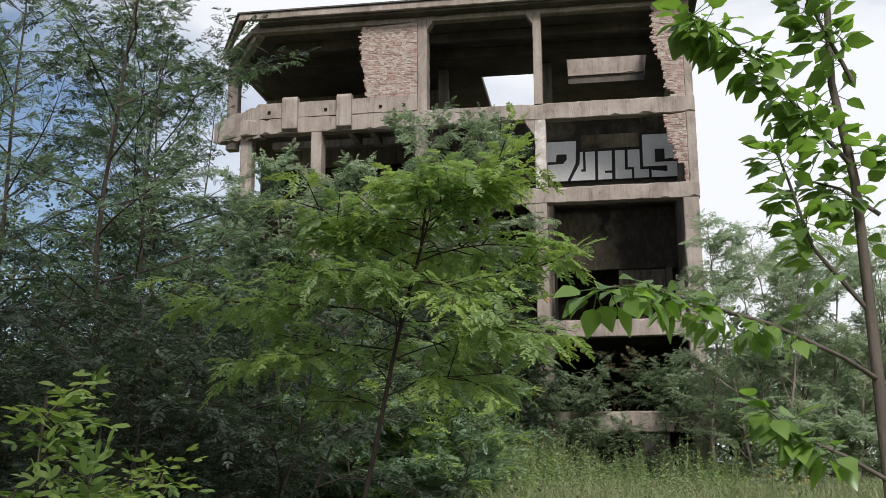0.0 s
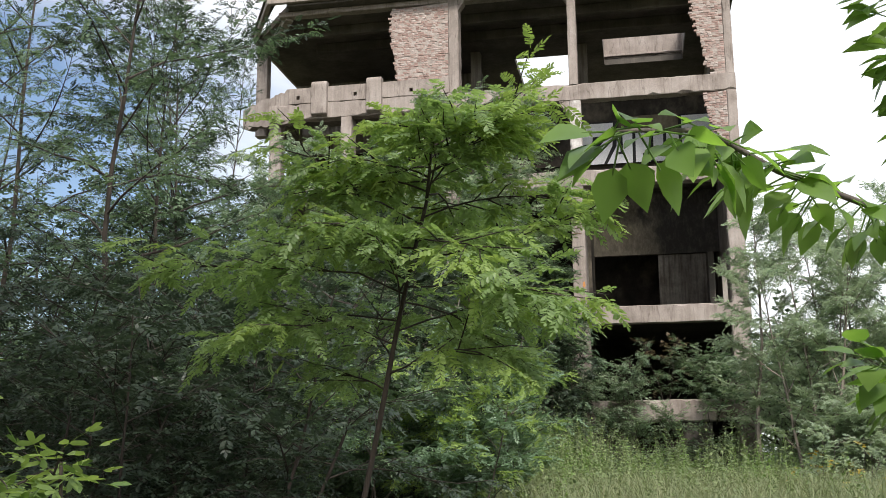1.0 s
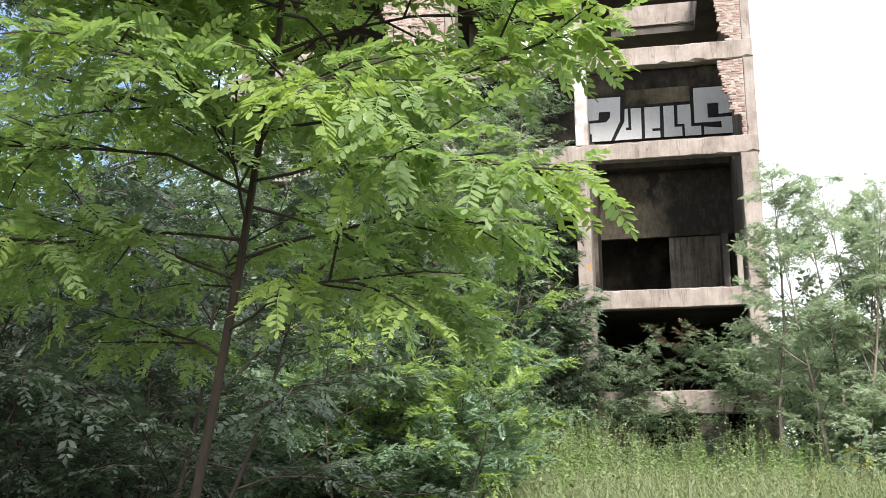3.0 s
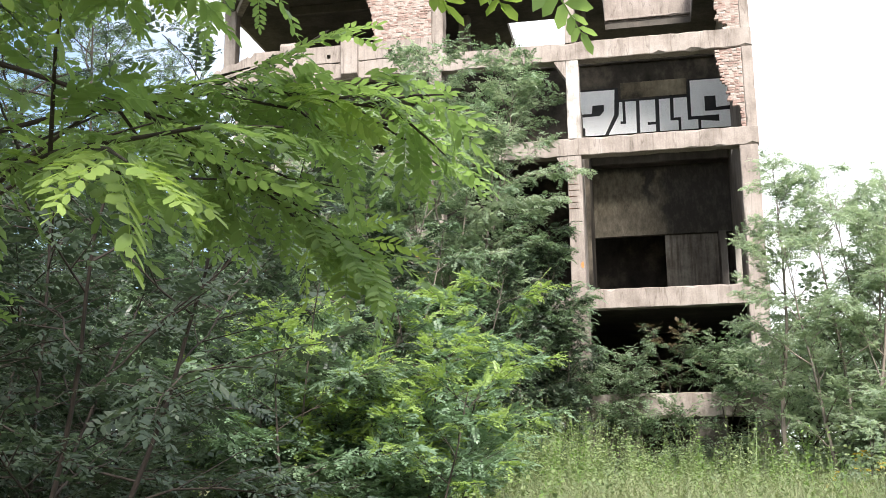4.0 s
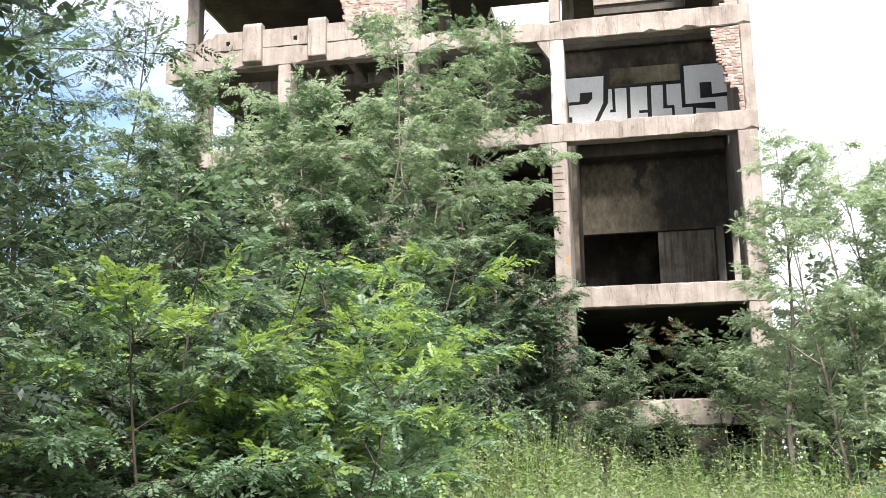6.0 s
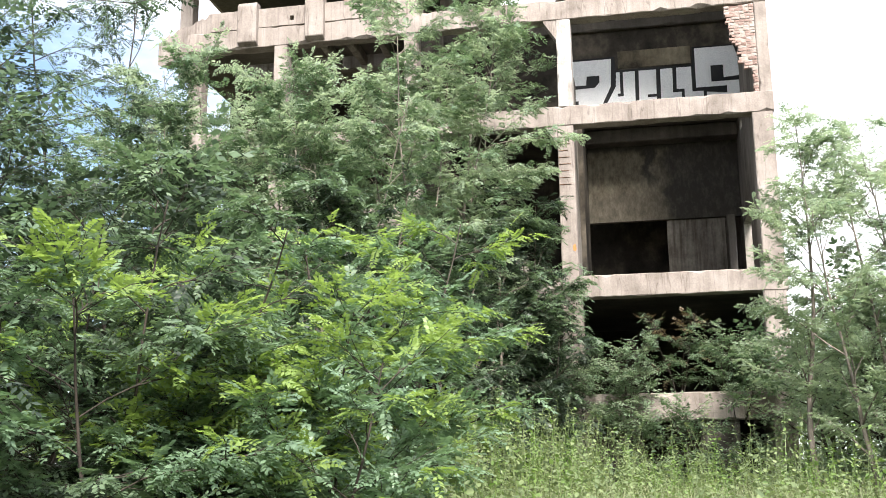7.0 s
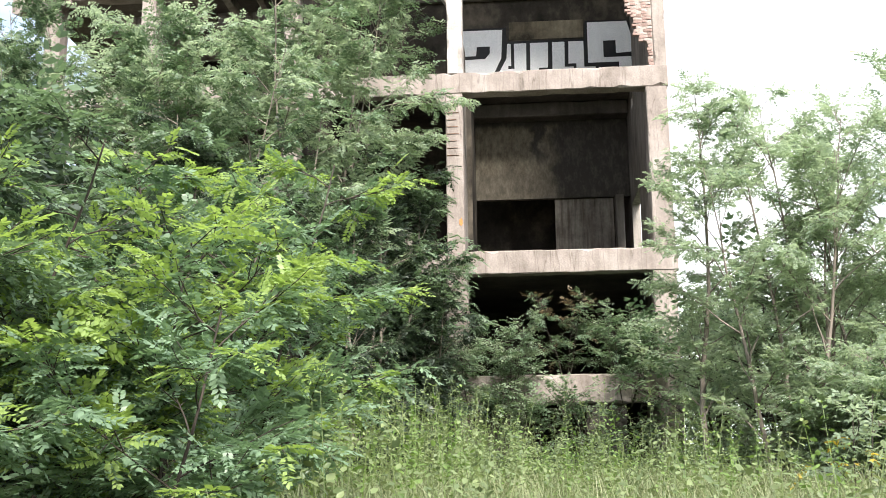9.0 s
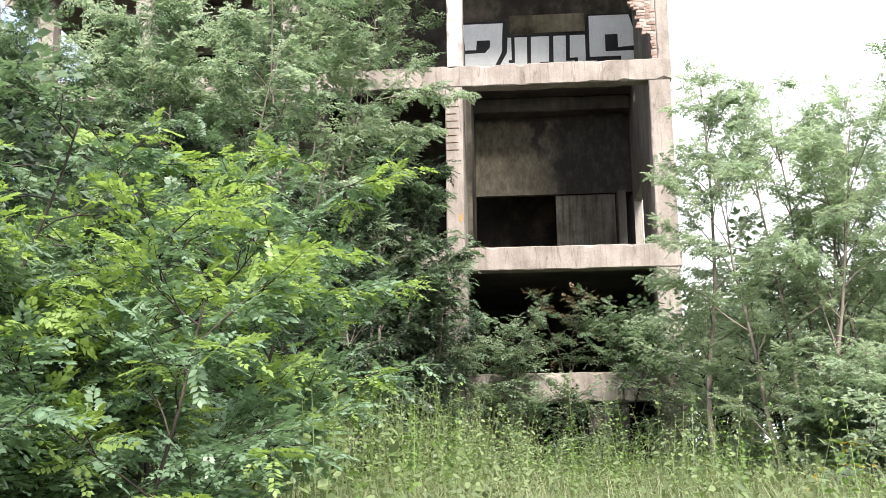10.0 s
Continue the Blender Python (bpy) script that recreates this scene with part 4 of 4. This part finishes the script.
# plants that have taken root in the ruin
LEDGE = [grow(120 + k, h, r, 0.2, stems=3, limbs=7, twigs=6, leaves=6, leaf=0.16, template=LEAF_VAST, mats=m, young=0.4, foot=0.02, lift=0.7, widest=0.5, twig_len=0.45, spread=0.3)
         for k, (h, r, m) in enumerate(((2.0, 0.9, (LEAF, LEAF_PALE)), (2.5, 0.3, (LEAF, LEAF_DRY)), (1.4, 0.8, (LEAF, LEAF_PALE))))]
for k, (x, y, z, p, s) in enumerate(((-1.0, 35.15, 2.2, 0, 1.0), (0.75, 35.55, 3.45, 1, 0.85), (2.75, 35.45, 3.45, 2, 0.8), (-1.75, 35.0, 3.3, 2, 0.7), (1.9, 35.5, 3.4, 2, 1.1), (-2.6, 35.0, 2.4, 2, 1.2), (-1.5, 34.6, 0.4, 0, 1.3), (1.7, 34.7, 0.2, 0, 1.4), (-0.55, 35.1, 2.9, 0, 0.9), (-1.35, 34.9, 1.9, 0, 1.15), (0.55, 34.9, 0.3, 0, 1.2), (2.2, 35.2, 2.7, 0, 0.9), (-3.4, 34.6, 1.2, 0, 1.5), (-3.6, 35.7, 11.3, 0, 1.1))):
    plant_tree("self_seeded_shrub", LEDGE[p], (x, y, z), ("green shrub rooted on the concrete ledge", "thin shrub with withered brown leaves", "low green shrub growing over the beam")[p], "shrub", "plants on the ruin", turn=k * 2.3, scale=s)


AUTUMN = grow(150, 2.2, 0.5, 0.8, stems=2, limbs=5, twigs=4, leaves=5, leaf=0.16, template=LEAF_BIG, mats=(LEAF_PALE, LEAF_YELLOW), young=0.22, foot=0.012, lift=0.9, twig_len=0.22, spread=0.12)
for k, (x, y, s) in enumerate(((3.25, 22.0, 1.0), (3.9, 21.2, 0.8))):
    plant_tree("yellowing_shrub", AUTUMN, (x, y, 0), "thin shrub with yellowing leaves in the weeds", "shrub", "yellowing shrubs", turn=k * 2.0, scale=s)


# the small broad-leaved tree at the start of the way
def broadleaf():
    rng = np.random.default_rng(7)
    trunk = np.array([(0.79, 3.05, -0.05), (0.78, 3.04, 0.8), (0.765, 3.03, 1.6), (0.755, 3.02, 2.0), (0.74, 3.0, 2.4), (0.70, 3.0, 2.7), (0.72, 3.02, 3.3)])
    B1 = np.array([(0.755, 3.02, 1.84), (0.62, 2.8, 1.88), (0.40, 2.5, 1.93), (0.20, 2.3, 1.96), (0.10, 2.15, 1.975), (-0.01, 2.05, 1.95)])
    B2 = np.array([(0.74, 3.0, 2.44), (0.64, 2.95, 2.55), (0.54, 2.9, 2.65), (0.44, 2.82, 2.74), (0.34, 2.75, 2.8), (0.27, 2.72, 2.83)])
    B3 = np.array([(0.75, 3.02, 2.03), (0.6, 2.95, 2.2), (0.54, 2.9, 2.38), (0.5, 2.88, 2.5)])
    B4 = np.array([(0.77, 3.03, 1.56), (0.64, 2.96, 1.63), (0.52, 2.9, 1.68), (0.41, 2.85, 1.77)])
    B5 = np.array([(0.80, 3.0, 2.40), (0.95, 2.95, 2.62), (1.1, 2.9, 2.75)])
    B6 = np.array([(0.76, 3.0, 2.7), (0.62, 2.9, 2.95), (0.48, 2.8, 3.15)])
    B7 = np.array([(0.80, 3.0, 2.3), (0.70, 3.0, 2.38), (0.6, 3.02, 2.42)])
    paths = [(trunk, 0.024, 0.009)] + [(b, 0.007, 0.0025) for b in (B1, B2, B3, B4, B5, B6, B7)]
    P, D, L = [], [], []
    for b, n, f0 in ((B1, 110, 0.3), (B2, 170, 0.1), (B3, 80, 0.2), (B4, 70, 0.4), (B5, 50, 0.15), (B6, 80, 0.08), (B7, 34, 0.2), (trunk, 60, 0.6)):
        for i in range(n):
            p, t = along(b, f0 + (1 - f0) * rng.random())
            a = rng.uniform(0, 6.28)
            d = t * 0.5 + np.array([math.cos(a), math.sin(a), rng.uniform(-1.5, 0.15)]) * rng.uniform(0.5, 1)
            P.append(p + d / np.linalg.norm(d) * 0.045)
            D.append(d)
            L.append(rng.uniform(0.048, 0.085) * (0.78 if b is B1 else 1.0))
    P, D, L = np.array(P), np.array(D), np.array(L)
    V, Q = scatter(LEAF_WIDE, P, D, L, rng.normal(0, 0.5, len(P)))
    root = empty("broadleaf_sapling", (0.79, 3.05, 0))
    stalks = [(np.array([p - d / np.linalg.norm(d) * 0.05, p + d / np.linalg.norm(d) * 0.01]), 0.0016, 0.0012) for p, d in zip(P, D)]
    tv, tq = tubes(paths, 7)
    sv, sq = tubes(stalks, 3)
    for nm, me in (("trunk", quads_mesh("trunk", tv, tq, [BARK_SAPLING])), ("branchwork", quads_mesh("leaf_stalks", sv, sq, [LEAF_BROAD])), ("crown", quads_mesh("crown", V, Q, [LEAF_BROAD]))):
        me.polygons.foreach_set("use_smooth", np.ones(len(me.polygons), dtype=bool))
        ob = new(nm, me)
        ob.parent = root
        ob.matrix_parent_inverse = Matrix.Translation((-0.79, -3.05, 0))
        if nm == "branchwork":
            tagged(ob, kind="stuff")
    tagged(root, "slender sapling with broad pointed glossy green leaves", "tree")


broadleaf()

# bright sapling at the lower edge of the way
for k, (x, y, s, tn) in enumerate(((-1.72, 3.55, 1.0, 0.0), (-2.15, 3.7, 0.88, 2.0), (-1.45, 3.3, 0.86, 4.0))):
    if k == 0:
        BRIGHT = grow(140, 1.86, 0.30, 0.7, stems=2, limbs=8, twigs=4, leaves=5, leaf=0.12, template=LEAF_BIG, mats=(LEAF_ASH, LEAF_YOUNG), young=0.5, foot=0.01, lift=0.9, widest=0.4, twig_len=0.16, spread=0.1)
    plant_tree("ash_sapling", BRIGHT, (x, y, 0), "bright green sapling with small pointed leaves", "shrub", "bright saplings", turn=tn, scale=s)


# tall weeds and grass
def herbs(name, n, seed, big, tall, mat, label):
    rng = np.random.default_rng(seed)
    x = rng.uniform(-5.5, 11, n)
    y = 12.2 + rng.random(n) ** 0.8 * 21.5
    ok = ~((x < -1.5) & (y < 20.5)) & ~((np.abs(x + 0.4) < 0.5) & (y < 13.0))
    x, y = x[ok], y[ok]
    n = len(x)
    patch = np.array([noise.noise((a * 0.45, b * 0.45, float(seed))) for a, b in zip(x, y)])
    h = np.clip(tall + (np.minimum(y, 23) - 12) * 0.085 + patch * 0.8 + 0.55 * np.clip(-0.2 - x, 0, 1.3) + rng.normal(0, 0.2, n), 0.5, 2.8)
    h = np.where(x > 3.2, h * 0.72, h)
    lean = rng.normal(0, 0.15, (n, 2))
    nodes = 15
    P, D, L = [], [], []
    stems = []
    for k in range(nodes):
        f = 0.16 + 0.84 * k / (nodes - 1)
        c = np.stack([x + lean[:, 0] * h * f * f, y + lean[:, 1] * h * f * f, h * f], -1)
        a = rng.uniform(0, 6.28, n)
        for s in (0, 1, 2):
            b = a + s * 2.09 + rng.normal(0, 0.3, n)
            off = rng.random(n) ** 1.5 * 0.22 * (1.05 - f)
            P.append(c + np.stack([np.cos(b) * off, np.sin(b) * off, off * rng.uniform(0, 0.7, n) + rng.normal(0, 0.02, n)], -1))
            D.append(np.stack([np.cos(b), np.sin(b), rng.uniform(-0.5, 0.8, n)], -1) + rng.normal(0, 0.35, (n, 3)))
            L.append(big * (1.0 - 0.6 * f) * rng.uniform(0.7, 1.3, n))
    P, D, L = np.concatenate(P), np.concatenate(D), np.concatenate(L)
    V, Q = scatter(LEAF_SMALL, P, D, L, rng.normal(0, 0.4, len(P)))
    w = 0.005
    f = np.array([0.0, 0.5, 1.0])
    cx = x[:, None] + lean[:, :1] * h[:, None] * f ** 2
    cy = y[:, None] + lean[:, 1:] * h[:, None] * f ** 2
    cz = h[:, None] * f
    ww = np.array([w, w * 0.8, w * 0.3])
    sv = np.stack([np.stack([cx - ww, cy, cz], -1), np.stack([cx + ww, cy, cz], -1)], 2).reshape(n, 6, 3)
    base = np.array([(0, 1, 3, 2), (2, 3, 5, 4)])
    sq = (base[None] + (np.arange(n) * 6)[:, None, None]).reshape(-1, 4) + len(V)
    me = quads_mesh(name, np.concatenate([V, sv.reshape(-1, 3)]), np.concatenate([Q, sq]), [mat])
    tagged(new(name, me), label, "weeds", kind="stuff")


def grass(name, count, x0, x1, y0, y1, h0, h1, seed, label, mat, avoid):
    rng = np.random.default_rng(seed)
    x, y = rng.uniform(x0, x1, count), rng.uniform(y0, y1, count)
    ok = avoid(x, y)
    x, y = x[ok], y[ok]
    n = len(x)
    h = rng.uniform(h0, h1, n)
    h = np.where((np.abs(x + 0.03 * y - 0.08) < 0.5) & (y < 12), np.minimum(h, 0.35), h)
    a = rng.uniform(0, 6.28, n)
    reach = h * rng.uniform(0.12, 0.55, n)
    w = rng.uniform(0.003, 0.009, n)
    f = np.array([0.0, 0.4, 0.75, 1.0])
    cx = x[:, None] + np.cos(a)[:, None] * reach[:, None] * f ** 2
    cy = y[:, None] + np.sin(a)[:, None] * reach[:, None] * f ** 2
    cz = h[:, None] * (f - 0.18 * f ** 3)
    ww = w[:, None] * np.array([1.0, 0.9, 0.6, 0.1])
    sx, sy = -np.sin(a)[:, None] * ww, np.cos(a)[:, None] * ww
    V = np.stack([np.stack([cx - sx, cy - sy, cz], -1), np.stack([cx + sx, cy + sy, cz], -1)], 2).reshape(n, 8, 3)
    base = np.array([(0, 1, 3, 2), (2, 3, 5, 4), (4, 5, 7, 6)])
    Q = (base[None] + (np.arange(n) * 8)[:, None, None]).reshape(-1, 4)
    tagged(new(name, quads_mesh(name, V.reshape(-1, 3), Q, [mat])), label, "grass", kind="stuff")


herbs("tall_weeds", 2000, 3, 0.11, 0.85, HERB, "chest-high pale green weeds with small leaves")
herbs("nettles", 800, 4, 0.12, 0.7, LEAF_ASH, "dark green nettles among the grass")
grass("meadow_grass", 42000, -3.5, 12, 12.0, 29, 0.9, 1.8, 5, "tall pale green meadow grass", GRASS, lambda x, y: ~((x < -1.4) & (y < 20)))
grass("trodden_grass", 9000, -6, 6, -4, 13, 0.15, 0.7, 6, "short grass along the trodden way", GRASS, lambda x, y: y > -5)

# ---- brick infill: ragged edges, each brick on its own ----
random.seed(12)


def brick_mesh(k):
    rng = random.Random(200 + k)
    bm = bmesh.new()
    bmesh.ops.create_cube(bm, size=1)
    for v in bm.verts:
        v.co.x *= 0.235 * rng.uniform(0.94, 1.0)
        v.co.y *= 0.115 * rng.uniform(0.9, 1.0)
        v.co.z *= 0.077 * rng.uniform(0.85, 1.0)
        v.co += Vector((rng.uniform(-0.006, 0.006), rng.uniform(-0.014, 0.006), rng.uniform(-0.005, 0.005)))
    me = bpy.data.meshes.new("brick")
    bm.to_mesh(me)
    bm.free()
    me.materials.append(BRICK)
    return me


BRICKS = [brick_mesh(k) for k in range(10)]


def brick_wall(x0, x1, z0, z1, ragged, label):
    """Courses of bricks from z0 to z1; ragged(z) gives the broken edge's x on the left side."""
    root = tagged(empty("brick_infill", ((x0 + x1) / 2, FY, z0)), label, "brick wall")
    inv = Matrix.Translation((-(x0 + x1) / 2, -FY, -z0))
    zc, row = z0 + 0.04, 0
    edge, laid, rest_v, rest_f = [], 0, [], []
    while zc < z1 - 0.03:
        e = ragged(zc)
        edge.append((e, zc))
        x = x1
        while x - 0.06 > e:
            w = random.uniform(0.11, 0.15) if random.random() < 0.85 else 0.235
            if x - w < e - 0.1:
                w = 0.123
            place = Matrix.LocRotScale(Vector((x - w / 2, FY + 0.075 + random.uniform(-0.018, 0.010), zc + random.uniform(-0.008, 0.008))),
                                       Euler((random.uniform(-0.08, 0.08), random.uniform(-0.05, 0.05), random.uniform(-0.10, 0.10))),
                                       Vector((w / 0.25, 1, random.uniform(0.82, 1.04))))
            me = BRICKS[random.randrange(10)]
            if laid < 300:
                b = new("brick", me)
                b.parent, b.matrix_parent_inverse, b.matrix_basis = root, inv, place
            else:
                k = len(rest_v)
                rest_v += [tuple(place @ v.co) for v in me.vertices]
                rest_f += [tuple(k + q for q in f.vertices) for f in me.polygons]
            laid += 1
            x -= w
        zc += 0.083
        row += 1
    bm = bmesh.new()
    slab_xz(bm, [(x1, z0), (x1, z1)] + [(e + 0.07, z) for e, z in reversed(edge)], FY + 0.022, FY + 0.13)
    m = part("mortar_bed", bm, MORTAR, root)
    m.matrix_parent_inverse = inv
    if rest_v:
        me = bpy.data.meshes.new("brickwork")
        me.from_pydata(rest_v, [], rest_f)
        me.materials.append(BRICKWORK)
        upper = new("brickwork", me)
        upper.parent, upper.matrix_parent_inverse = root, inv
        tagged(upper, kind="stuff")


def jag(k, amp=0.10):
    return amp * (noise.noise((k * 3.1, 1.7, 0.3)) + 0.6 * noise.noise((k * 9.0, 4.1, 2.0)))


brick_wall(-8.4, -6.28, 15.07, 17.95, lambda z: -8.46 + 0.27 * max(0, (17.0 - z) / 2) * (z < 17) + jag(z, 0.09), "rough pinkish brick infill with a broken edge")
brick_wall(2.0, 3.31, 14.47, 17.95, lambda z: (2.25 if z > 16.9 else 2.25 + (16.9 - z) * 0.235) + jag(z, 0.16), "crumbling brick infill beside the corner column")
brick_wall(2.4, 3.29, 11.33, 13.85, lambda z: (2.56 if z > 13.2 else 2.56 + (13.2 - z) * 0.36) + jag(z, 0.14), "crumbling brick remnant beside the corner column")
